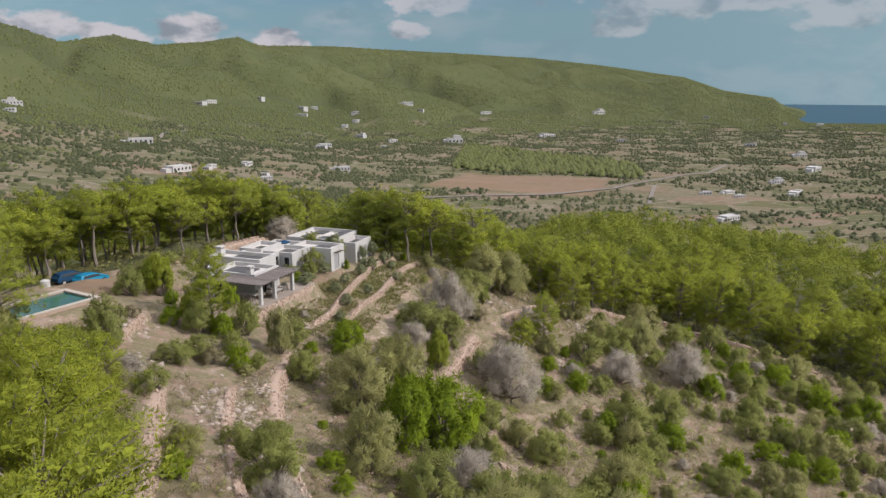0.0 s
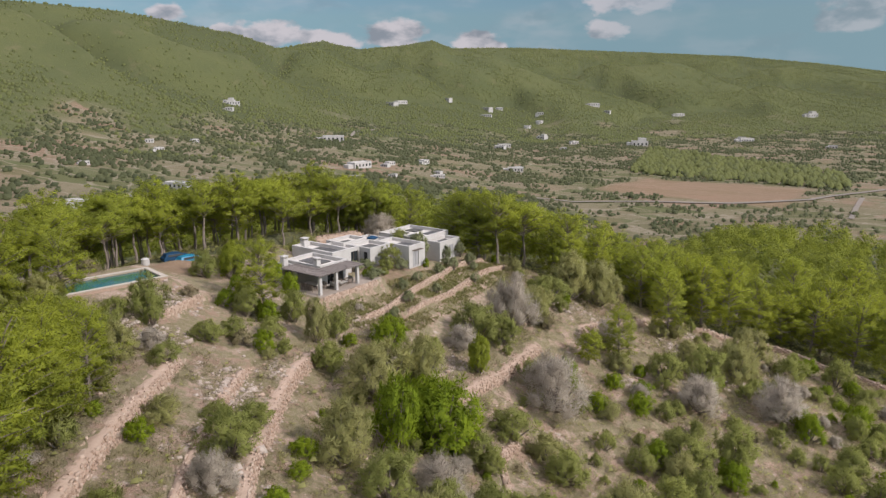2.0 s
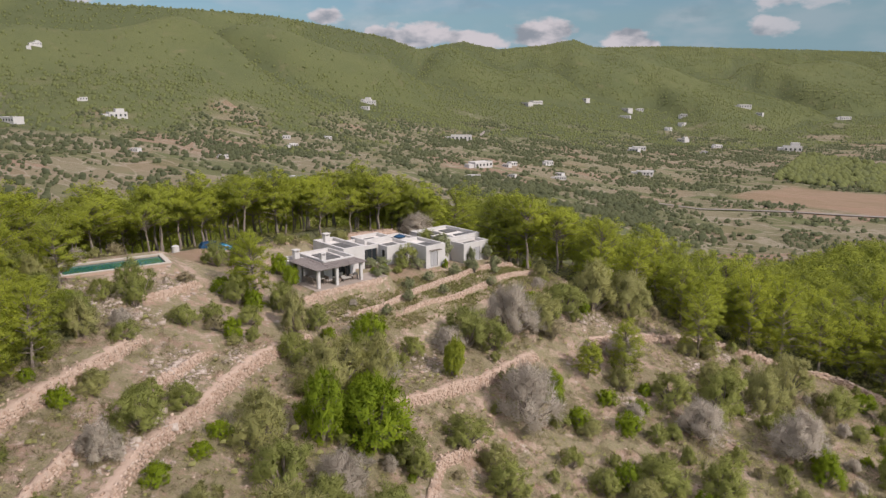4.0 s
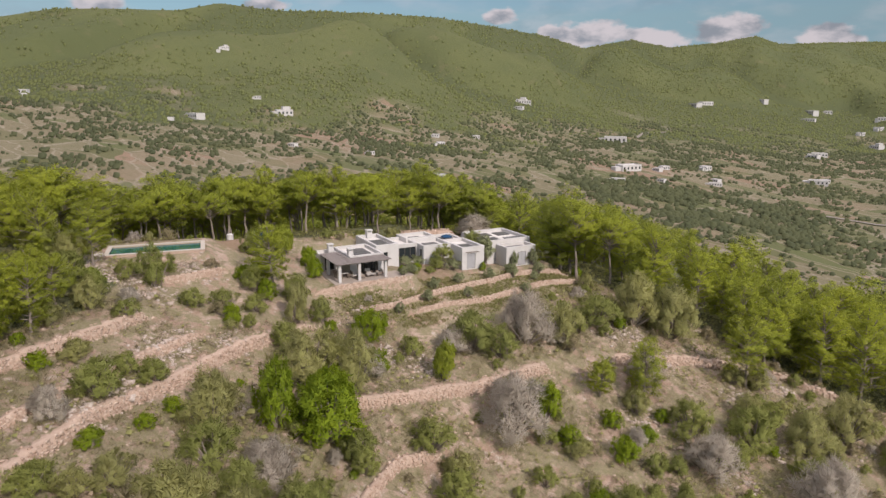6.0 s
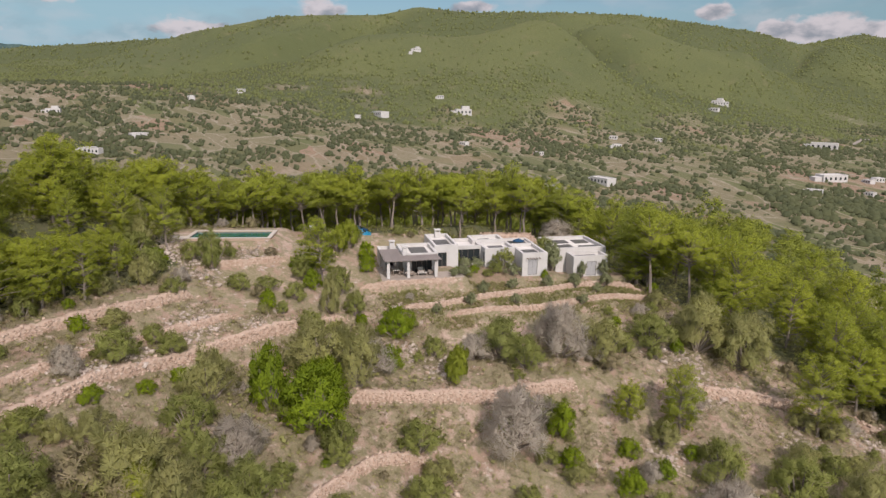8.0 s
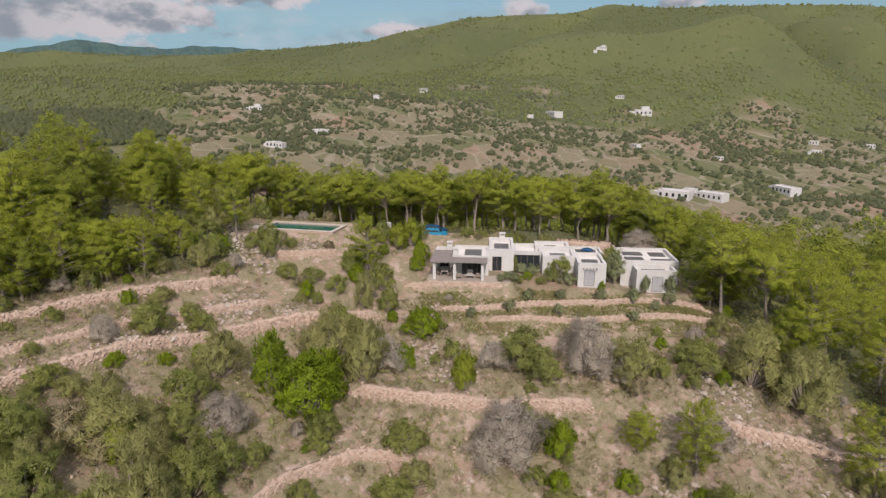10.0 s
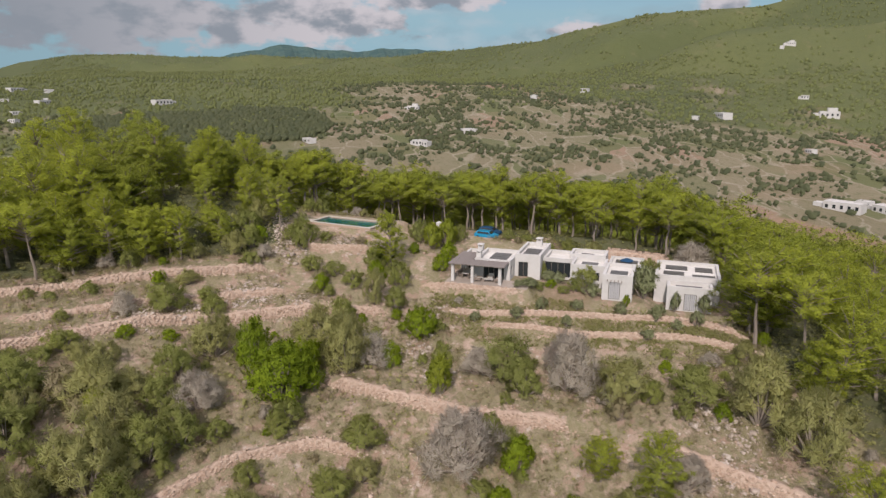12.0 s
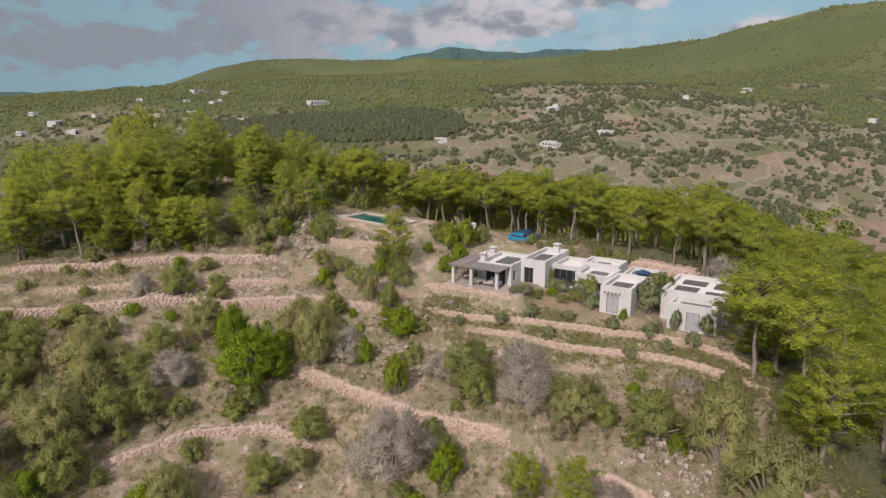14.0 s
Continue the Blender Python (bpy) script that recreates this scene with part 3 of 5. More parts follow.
# far ridge and low coast behind the hills, haze and cloud shade painted in
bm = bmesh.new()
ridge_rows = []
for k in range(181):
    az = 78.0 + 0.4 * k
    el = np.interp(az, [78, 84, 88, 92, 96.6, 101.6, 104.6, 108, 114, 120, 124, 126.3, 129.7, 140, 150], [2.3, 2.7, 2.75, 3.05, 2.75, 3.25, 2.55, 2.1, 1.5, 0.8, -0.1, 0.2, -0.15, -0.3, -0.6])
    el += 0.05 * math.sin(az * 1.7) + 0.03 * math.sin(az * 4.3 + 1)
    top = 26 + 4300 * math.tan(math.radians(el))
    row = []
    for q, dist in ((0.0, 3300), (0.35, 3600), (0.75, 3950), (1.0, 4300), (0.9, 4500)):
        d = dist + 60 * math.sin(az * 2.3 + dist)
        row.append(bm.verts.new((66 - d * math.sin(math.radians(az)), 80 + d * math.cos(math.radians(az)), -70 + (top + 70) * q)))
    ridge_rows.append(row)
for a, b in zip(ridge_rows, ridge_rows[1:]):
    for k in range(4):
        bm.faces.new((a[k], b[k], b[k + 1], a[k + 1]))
tagged(part("backdrop", bm, M_HAZY_RIDGE, None), "wooded ridge on the horizon, haze and cloud shade in its blue colour", "ridge", kind="structure")


# ---- villa ----
villa = tagged(new("villa"), "low white rendered villa of flat-roofed cubes on a terrace", "house")
villa.matrix_world = pose(HOUSE[0], HOUSE[1], 0, 0, 0, math.degrees(HOUSE[2]))


def wall_side(bm, along, at, inward, a0, a1, z0, z1, openings, t=0.35):
    """One wall with openings through it; along is 'x' or 'y', at its outer face, inward +1 or -1."""
    lo, hi = sorted((at, at + inward * t))

    def piece(p0, p1, q0, q1):
        if p1 - p0 > 0.01 and q1 - q0 > 0.01:
            if along == "x":
                box(bm, p0, p1, lo, hi, q0, q1)
            else:
                box(bm, lo, hi, p0, p1, q0, q1)
    edge = a0
    for o0, o1, oz0, oz1 in sorted(openings):
        piece(edge, o0, z0, z1)
        piece(o0, o1, z0, oz0)
        piece(o0, o1, oz1, z1)
        edge = o1
    piece(edge, a1, z0, z1)


def window(along, at, inward, o, shutters=False, bars=3):
    """A framed window or a shuttered door set back in its opening."""
    o0, o1, z0, z1 = o
    p = at + inward * 0.16
    bm = bmesh.new()

    def b(p0, p1, q0, q1, thick=0.03):
        if along == "x":
            box(bm, p0, p1, p - thick, p + thick, q0, q1)
        else:
            box(bm, p - thick, p + thick, p0, p1, q0, q1)
    w = 0.07
    b(o0, o0 + w, z0, z1), b(o1 - w, o1, z0, z1), b(o0 + w, o1 - w, z1 - w, z1), b(o0 + w, o1 - w, z0, z0 + w)
    for k in range(1, bars):
        c = o0 + (o1 - o0) * k / bars
        b(c - 0.03, c + 0.03, z0 + w, z1 - w, 0.026)
    frame_ob = part("window", bm, M_FRAME, villa, "dark timber frame")
    bm = bmesh.new()
    q = p + inward * 0.02
    if along == "x":
        box(bm, o0 + w, o1 - w, q, q + 0.012, z0 + w, z1 - w)
    else:
        box(bm, q, q + 0.012, o0 + w, o1 - w, z0 + w, z1 - w)
    part("pane", bm, M_GLASS, frame_ob)
    if shutters:
        for s0, s1 in ((o0 + w, (o0 + o1) / 2 - 0.01), ((o0 + o1) / 2 + 0.01, o1 - w)):
            bm = bmesh.new()
            for k in range(3):
                c0 = s0 + (s1 - s0) * k / 3
                box(bm, c0 + 0.006, c0 + (s1 - s0) / 3 - 0.006, p - inward * 0.07 - 0.02, p - inward * 0.07 + 0.02, z0 + w, z1 - w)
            part("shutter", bm, M_SHUTTER, frame_ob, "grey boarded shutter")


def block(x0, x1, y0, y1, z0, z1, front=(), left=(), right=(), panels=(), parapet=0.42):
    """A white cube with thick walls, a sunk flat roof behind a parapet, and its windows."""
    base = z0 - 1.3
    t = 0.35
    bm = bmesh.new()
    wall_side(bm, "x", y0, 1, x0, x1, base, z1, [o[:4] for o in front], t)
    wall_side(bm, "x", y1, -1, x0, x1, base, z1, [], t)
    wall_side(bm, "y", x0, 1, y0 + t, y1 - t, base, z1, [o[:4] for o in left], t)
    wall_side(bm, "y", x1, -1, y0 + t, y1 - t, base, z1, [o[:4] for o in right], t)
    bmesh.ops.remove_doubles(bm, verts=bm.verts, dist=0.001)
    part("wall", bm, M_WHITE, villa)
    bm = bmesh.new()
    # soft coping on the parapet
    for a in ((x0 - 0.02, x1 + 0.02, y0 - 0.02, y0 + t + 0.02), (x0 - 0.02, x1 + 0.02, y1 - t - 0.02, y1 + 0.02), (x0 - 0.02, x0 + t + 0.02, y0 + t + 0.025, y1 - t - 0.025), (x1 - t - 0.02, x1 + 0.02, y0 + t + 0.025, y1 - t - 0.025)):
        box(bm, *a, z1 - 0.03, z1 + 0.06)
    part("parapet", bm, M_WHITE, villa, bevel=0.03)
    bm = bmesh.new()
    box(bm, x0 + t, x1 - t, y0 + t, y1 - t, z1 - parapet - 0.2, z1 - parapet)
    part("roof", bm, M_SCREED, villa, "pale screeded flat roof")
    bm = bmesh.new()
    box(bm, x0 + t, x1 - t, y0 + t, y1 - t, z0 - 0.15, z0)
    part("floor_slab", bm, M_FLOOR, villa)
    for p0, p1, q0, q1 in panels:
        bm = bmesh.new()
        zt = z1 - parapet
        n = max(2, int((q1 - q0) / 0.9))
        for k in range(n):
            c0, c1 = q0 + (q1 - q0) * k / n, q0 + (q1 - q0) * (k + 1) / n
            box(bm, p0, p1, c0 + 0.04, c1 - 0.04, zt, zt + 0.14)
        part("roof_panel", bm, M_PANEL, villa, "dark flat roof panel")
    for side, along, at, inward in ((front, "x", y0, 1), (left, "y", x0, 1), (right, "y", x1, -1)):
        for o in side:
            window(along, at, inward, o[:4], shutters="shutters" in o, bars=4 if o[1] - o[0] > 2 else 2)


block(2.35, 7.35, 2.4, 9.0, 0.74, 3.45, front=[(3.6, 6.5, 0.78, 2.8)], right=[(3.0, 3.8, 1.3, 2.6)], panels=[(3.9, 6.3, 4.4, 8.0)])
block(7.37, 10.9, 5.2, 13.2, 0.55, 3.85, front=[(7.85, 9.2, 0.6, 2.8)], panels=[(8.1, 10.2, 6.6, 10.4)])
block(-0.4, 2.33, 6.6, 9.6, 0.74, 3.05, front=[(0.2, 1.6, 0.8, 2.7)])
block(10.92, 14.98, 7.4, 12.6, 0.4, 3.1, front=[(11.15, 14.75, 0.5, 2.6)])
block(15.0, 19.6, 5.35, 9.8, 0.2, 3.0, front=[(17.9, 18.9, 1.0, 2.1)], left=[(5.9, 6.7, 0.25, 2.4)], panels=[(16.2, 18.4, 6.6, 8.6)])
block(14.2, 19.2, 9.82, 13.4, 0.2, 3.35, panels=[(15.6, 17.4, 10.8, 12.2)])
block(19.62, 23.4, 1.9, 8.4, -0.35, 2.9, front=[(20.45, 21.9, -0.3, 2.0, "shutters")], panels=[(20.4, 22.6, 3.4, 5.6)])
block(19.62, 24.2, 8.42, 14.2, -0.35, 2.45, panels=[(20.2, 23.2, 9.0, 10.8), (20.4, 23.4, 11.6, 13.2)], parapet=0.3)
block(27.6, 33.0, 2.2, 5.2, -1.0, 2.0, front=[(29.7, 31.2, -0.95, 1.2, "shutters")], panels=[(28.6, 31.8, 3.0, 4.4)])
block(26.0, 34.0, 5.22, 13.4, -1.0, 2.6, panels=[(27.0, 29.6, 6.4, 9.0), (30.6, 33.4, 6.2, 8.0), (27.2, 30.0, 10.2, 12.2), (31.0, 33.2, 9.8, 12.0)])


def chimney(x, y, z, s):
    bm = bmesh.new()
    box(bm, x - s, x + s, y - s, y + s, z - 0.6, z + 0.35)
    stack = part("chimney", bm, M_WHITE, villa, bevel=0.03)
    bm = bmesh.new()
    for cx, cy in ((-1, -1), (1, -1), (1, 1), (-1, 1)):
        box(bm, x + cx * s * 0.75 - 0.06, x + cx * s * 0.75 + 0.06, y + cy * s * 0.75 - 0.06, y + cy * s * 0.75 + 0.06, z + 0.35, z + 0.6)
    box(bm, x - s * 1.15, x + s * 1.15, y - s * 1.15, y + s * 1.15, z + 0.6, z + 0.72)
    part("cap", bm, M_WHITE, stack)


chimney(2.75, 3.3, 3.75, 0.34)
chimney(1.6, 8.2, 3.5, 0.38)
chimney(9.3, 12.7, 4.0, 0.42)

# pergola bars over the bedroom door
for k in range(5):
    bm = bmesh.new()
    box(bm, 20.25 + k * 0.45, 20.33 + k * 0.45, 1.2, 1.92, 2.2, 2.3)
    part("pergola_beam", bm, M_WOOD, villa)

# porch: columns, beams and a ragged cane roof
for cx, cy in ((0, 0), (2.75, 0), (6.55, 0), (0, 4.6)):
    bm = bmesh.new()
    box(bm, cx - 0.2, cx + 0.2, cy - 0.2, cy + 0.2, 0.5, 3.12)
    part("column", bm, M_WHITE, villa, bevel=0.03)
bm = bmesh.new()
for a in ((-0.1, 6.7, -0.08, 0.08), (-0.08, 0.08, 0.1, 6.5)):
    box(bm, *a, 3.1, 3.2)
part("beam", bm, M_WOOD, villa)
rng = np.random.RandomState(5)
bm = bmesh.new()
for k in range(62):
    x = -0.55 + k * 0.125
    y1 = 6.5 + rng.uniform(-0.15, 0.1) if x < 2.2 else 2.36
    y0 = -0.55 + rng.uniform(-0.16, 0.1)
    z = 3.2 + rng.uniform(0, 0.05)
    box(bm, x, x + 0.117, y0, y1, z, z + 0.1)
part("porch_roof", bm, M_CANE, villa, "weathered grey cane roof")
bm = bmesh.new()
box(bm, -0.9, 10.4, -0.85, 2.38, 0.45, 0.76)
box(bm, -0.9, 2.33, 2.39, 6.58, 0.45, 0.76)
part("porch_floor", bm, M_FLOOR, villa, "pale paved porch floor")


# ---- trees ----
def pine_parts(seed, h, spread, limbs=40, tufts=8, count=56, low=0.24, leaf=0.22, width=0.125, puff=0.45, tuft_share=0.5):
    """Trunk, crown and crown normals of a Mediterranean pine: bent limbs that carry rounded tufts of needles."""
    rng = np.random.RandomState(seed)
    bm = bmesh.new()
    lean = rng.uniform(-0.07, 0.07, 2)
    p = Vector((0, 0, -0.5))
    r = 0.0175 * h + 0.05
    knots = [p.copy()]
    steps = 6
    for k in range(steps):
        q = Vector((lean[0] * h * (k + 1) / steps + rng.uniform(-0.15, 0.15), lean[1] * h * (k + 1) / steps + rng.uniform(-0.15, 0.15), h * 0.86 * (k + 1) / steps))
        rod(bm, p, q, r, r * 0.82, 6)
        p, r = q, r * 0.8
        knots.append(p.copy())
    centres, sizes = [], []
    lobes = rng.uniform(0.72, 1.12, 7)
    for k in range(limbs):
        f = low + (0.98 - low) * ((k + 0.5) / limbs) ** 0.9
        a = k * 2.4 + rng.uniform(-0.5, 0.5)
        e = (f - low) / (1 - low)
        reach = spread * (0.42 + 0.72 * math.sin(math.pi * min(1, 0.28 + 0.72 * e) ** 1.15)) * lobes[int(a % 6.283)] * rng.uniform(0.75, 1.08)
        root = knots[min(steps, max(1, int(f * steps)))]
        start = Vector((root.x, root.y, max(root.z - 0.4, h * f * 0.78)))
        tip = Vector((root.x + reach * math.cos(a), root.y + reach * math.sin(a), h * f + rng.uniform(-0.35, 0.35)))
        bend = start.lerp(tip, 0.55) + Vector((0, 0, -0.15 + 0.08 * reach))
        rod(bm, start, bend, 0.07, 0.05, 4), rod(bm, bend, tip, 0.05, 0.02, 4)
        for t in range(tufts):
            g = 1.0 - 0.62 * t / tufts * rng.uniform(0.7, 1.2)
            c = np.array(start.lerp(tip, g)) + rng.normal(size=3) * (0.4, 0.4, 0.24) * spread * 0.36
            c[2] += 0.12 * spread * (1 - g)
            centres.append(c)
            sizes.append(puff * spread / 3.1 * rng.uniform(0.7, 1.25))
    trunk = bpy.data.meshes.new("trunk")
    bm.to_mesh(trunk), bm.free()
    trunk.materials.append(M_BARK)
    c, rd = np.array(centres), np.array(sizes)
    n = len(c)
    d = unit(rng.normal(size=(n, count, 3)) + (0, 0, 0.35))
    o = c[:, None] + d * (rd[:, None, None] * rng.uniform(0.45, 1.0, (n, count, 1))) * (1, 1, 0.62)
    way = unit(d + rng.normal(size=d.shape) * 0.55 + (0, 0, 0.3))
    side = unit(np.cross(way, rng.normal(size=d.shape)))
    tip = o + way * leaf * rng.uniform(0.6, 1.3, (n, count, 1))
    w = side * leaf * width * rng.uniform(0.7, 1.2, (n, count, 1))
    v = np.stack([o - w, o + w, tip], 2).reshape(-1, 3)
    core_v, core_f = lumps(rng, c - (0, 0, 0.06), rd * 0.42, 0.55)
    mid = np.array([lean[0] * h * 0.6, lean[1] * h * 0.6, h * (low + 0.35 * (1 - low))])
    axis = np.concatenate([np.repeat(c, count * 3, 0), np.repeat(c, 6, 0)])
    v, f = join((v, np.arange(len(v)).reshape(-1, 3)), (core_v, core_f))
    normal = unit(tuft_share * unit((v - axis) * (1, 1, 1.5)) + (1.45 - tuft_share) * unit(v - mid) + (0, 0, 0.15))
    return trunk, v, f, normal


def make_pine(seed, h, spread, label, mat=None, **kw):
    ob = tagged(new("pine_tree"), label, "tree", "pines of the wood")
    trunk, v, f, normal = pine_parts(seed, h, spread, **kw)
    t = new("trunk", trunk)
    t.parent = ob
    c = new("crown", np_mesh("crown", v, f, mat or M_PINE, normals=normal))
    c.parent = ob
    return ob


PINE_LABEL = "bright green rounded pine with a bare grey trunk"
PINES = [make_pine(20 + k, h, s, PINE_LABEL, low=(0.16, 0.6, 0.2, 0.18, 0.54, 0.2)[k]) for k, (h, s) in enumerate([(10.4, 3.1), (9.4, 3.4), (11.0, 3.0), (8.4, 2.9), (10.0, 3.6), (7.4, 2.6)])]
used = set()


def put_thing(ob, m):
    """Sets the model itself at its first place, copies of it at all others."""
    if ob.name in used:
        sx, sy, sz = ob.scale
        return copy_thing(ob, m @ Matrix.Diagonal((1 / sx, 1 / sy, 1 / sz, 1)))
    used.add(ob.name)
    ob.matrix_basis = m
    return ob


def plant(models, k, x, y, scale, turn, sink=0.1, label="", group="", tall=1.0):
    m = pose(x, y, z_at(x, y) - sink, 0, 0, turn) @ Matrix.Diagonal((scale, scale, scale * tall, 1))
    return tagged(put_thing(models[k], m), label, group=group)


def edge_distance(x, y, poly):
    d, _ = line_distance(np.asarray(x, float), np.asarray(y, float), poly + poly[:1])
    return np.abs(d)


rng = np.random.RandomState(3)
spots = []
grid = {}
for _ in range(26000):
    x, y = rng.uniform(-175, 150), rng.uniform(-25, 330)
    if len(spots) > 2600:
        break
    key = (int(x // 5.0), int(y // 5.0))
    if any((x - a) ** 2 + (y - b) ** 2 < 4.7 ** 2 for i in (-1, 0, 1) for j in (-1, 0, 1) for a, b in grid.get((key[0] + i, key[1] + j), [])):
        continue
    grid.setdefault(key, []).append((x, y))
    spots.append((x, y))
spots = np.array(spots)
dk = np.hypot((spots[:, 0] + 25) * 0.9, (spots[:, 1] - 80) * 0.85)
wooded = ~inside(spots[:, 0], spots[:, 1], CLEARING) & (spots[:, 1] > 6) & ~((spots[:, 0] > 60) & (spots[:, 1] < 95))
wooded &= (dk < 118 + 12 * ridged(spots[:, 0], spots[:, 1], 60, 6)) | ((spots[:, 0] > 0) & (spots[:, 1] > 90) & (dk < 235))
spots = spots[wooded]
ed = edge_distance(spots[:, 0], spots[:, 1], CLEARING)
order = np.argsort(ed)
near_spots, deep_spots = spots[order[:270]], spots[order[270:1500]]
for x, y in near_spots:
    big = 1.14 if y < 29 else 0.72 if y < 52 and x > -36 else 1.0
    plant(PINES, (1, 4)[rng.randint(2)] if x < -36 and y > 50 else rng.randint(6) if x < -36 and y > 44 else (0, 2, 3, 5)[rng.randint(4)], x, y, big * rng.uniform(0.8, 1.12) * (rng.uniform(0.85, 1.4) if x > 18 and y > 60 else 1.0), rng.uniform(0, 360))

# thick rows of old pines at the edge of the wood
for row, step, jit, lo, hi in (([(-49, 44), (-56, 60), (-56, 80), (-45, 95), (-40, 107), (-28, 117)], 2.3, 2.6, 0.92, 1.16), ([(-21, 18), (-27, 25), (-36, 32), (-43, 42)], 2.2, 3.0, 1.0, 1.22)):
    for (ax, ay), (bx, by) in zip(row, row[1:]):
        n = int(math.hypot(bx - ax, by - ay) / step)
        for k in range(n):
            x, y = ax + (bx - ax) * k / n + rng.normal() * jit * 0.6, ay + (by - ay) * k / n + rng.normal() * jit * 0.6
            if not inside(np.array([x]), np.array([y]), CLEARING)[0]:
                plant(PINES, (1, 4, 1, 4, 2)[rng.randint(5)] if y > 50 else rng.randint(6) if y > 43 else (0, 2, 3, 5)[rng.randint(4)], x, y, rng.uniform(lo, hi), rng.uniform(0, 360))

# the wood further back, too many to count
models = [pine_parts(60 + k, 10.2, 3.3, limbs=18, tufts=4, count=16, low=0.36, leaf=0.42, width=0.18, puff=0.78, tuft_share=0.3)[1:] for k in range(3)]
pieces, turned_normals = [], []
dz = height(deep_spots[:, 0], deep_spots[:, 1])
for (x, y), z in zip(deep_spots, dz):
    if rng.uniform() < 0.27:
        continue
    v, f, nv = models[rng.randint(3)]
    a, s = rng.uniform(0, 6.28), rng.uniform(0.55, 1.0) + 0.5 * rng.uniform() ** 3
    w = v * s * (1, 1, rng.uniform(0.85, 1.2))
    pieces.append((np.stack([w[:, 0] * math.cos(a) - w[:, 1] * math.sin(a) + x, w[:, 0] * math.sin(a) + w[:, 1] * math.cos(a) + y, w[:, 2] + z], 1), f))
    turned_normals.append(np.stack([nv[:, 0] * math.cos(a) - nv[:, 1] * math.sin(a), nv[:, 0] * math.sin(a) + nv[:, 1] * math.cos(a), nv[:, 2]], 1))
forest = new("forest", np_mesh("forest", *join(*pieces), M_SHADED_PINE, normals=np.concatenate(turned_normals)))
tagged(forest, "dense bright green pine wood covering the hill", "forest", kind="stuff")

# ---- far woods and valley trees ----
def scatter(name, label, n, box_, keep, size, mat, seed, flat=1.0, blobs=2):
    rng = np.random.RandomState(seed)
    x, y = rng.uniform(box_[0], box_[1], n), rng.uniform(box_[2], box_[3], n)
    k = keep(x, y, rng.uniform(0, 1, n))
    x, y = x[k], y[k]
    z = height(x, y)
    pieces, mids = [], []
    for b in range(blobs):
        s = (size[0] + (size[1] - size[0]) * rng.uniform(0, 1, len(x)) ** 1.7) * (1 if b == 0 else 0.7)
        off = rng.normal(size=(len(x), 2)) * (0 if b == 0 else 0.8) * s[:, None]
        c = np.stack([x + off[:, 0], y + off[:, 1], z + s * (0.35 + 0.3 * b)], 1)
        pieces.append(lumps(rng, c, s, flat))
        mids.append(np.repeat(c, 6, 0))
    v, f = join(*pieces)
    ob = new(name, np_mesh(name, v, f, mat, normals=unit(unit(v - np.concatenate(mids)) + (0, 0, 0.9))))
    return tagged(ob, label, "trees", kind="stuff")


def bearing_share(x, y):
    dx, dy = x - 35.0, y - 30.0
    az = np.degrees(np.arctan2(-dx, dy))
    return np.hypot(dx, dy) / np.interp(az, SKY_AZ, SKY_R), az


def keep_hill(x, y, p):
    k, az = bearing_share(x, y)
    return (k > 0.3 - 0.17 * smooth(92, 108, az)) & (k < 1.0) & (np.hypot(x + 25, y - 80) > 230) & (az > -45) & (az < 150) & (p < np.clip(cover_masks(x, y)[0], 0, 1) * (0.12 + 0.88 * smooth(0.35, 0.85, gully_at(x, y) + 0.95 * smooth(0.82, 0.62, k) + 0.25 * ridged(x, y, 140, 6) + 0.45 * smooth(42, 24, az))))


LANE = [(-60, 520), (30, 553), (90, 568), (150, 592), (192, 640), (240, 690), (280, 717), (330, 790)]
# Real brush, thickened here to stand in for cloud shade as well.
SHADE_BRUSH = [(-215, 440), (-180, 500), (-40, 520), (0, 440), (-60, 380), (-130, 370)]
GREEN_FIELD = [(150, 580), (190, 615), (265, 560), (270, 480), (190, 500)]


def keep_valley(x, y, p):
    k, az = bearing_share(x, y)
    d = np.hypot((x + 25) * 0.9, (y - 80) * 0.85)
    h, f, r = cover_masks(x, y)
    dens = 0.16 + 0.85 * smooth(-0.1, 0.5, ridged(x, y, 110, 8)) + 0.55 * ridged(x, y, 36, 3)
    dens = dens + 0.3 * inside(x, y, SHADE_BRUSH) + 0.35 * smooth(0.36, 0.5, k) * (x < 0)
    return (d > 125) & (k < 0.62) & (az > -50) & (az < 160) & (p < dens * (1 - h)) & (r < 0.3) & (np.abs(line_distance(x, y, LANE)[0]) > 9) & ~inside(x, y, GREEN_FIELD)


scatter("hill_woods", "pine woods on the far hills", 420000, (-1900, 1400, -900, 2700), keep_hill, (0.8, 2.5), M_FARWOOD, 4, 0.9, 1)
scatter("valley_trees", "scattered olive, carob and almond trees in the valley", 230000, (-800, 1100, -500, 1700), keep_valley, (0.6, 2.6), M_VALLEY, 5, 0.85, 2)
scatter("valley_brush", "dense brush and orchards on the valley floor, partly standing in for cloud shade", 4200, (-220, 10, 365, 525), lambda x, y, p: inside(x, y, SHADE_BRUSH) & (p < 0.3 + 0.7 * ridged(x, y, 55, 3)), (1.0, 3.2), M_VALLEY, 11, 0.9, 2)
VALLEY_WOOD = [(10, 755), (195, 665), (225, 800), (35, 1100)]
scatter("valley_wood", "pine wood beside the ploughed field", 3600, (0, 240, 640, 1110), lambda x, y, p: inside(x, y, VALLEY_WOOD), (3.0, 5.0), M_FARWOOD, 6, 1.0, 1)
# Takes the dark valley green so its colour carries a cloud shadow.
SOUTH_WOOD = [(-380, -195), (-435, -113), (-455, -13), (-402, 9), (-353, 0), (-324, -123)]
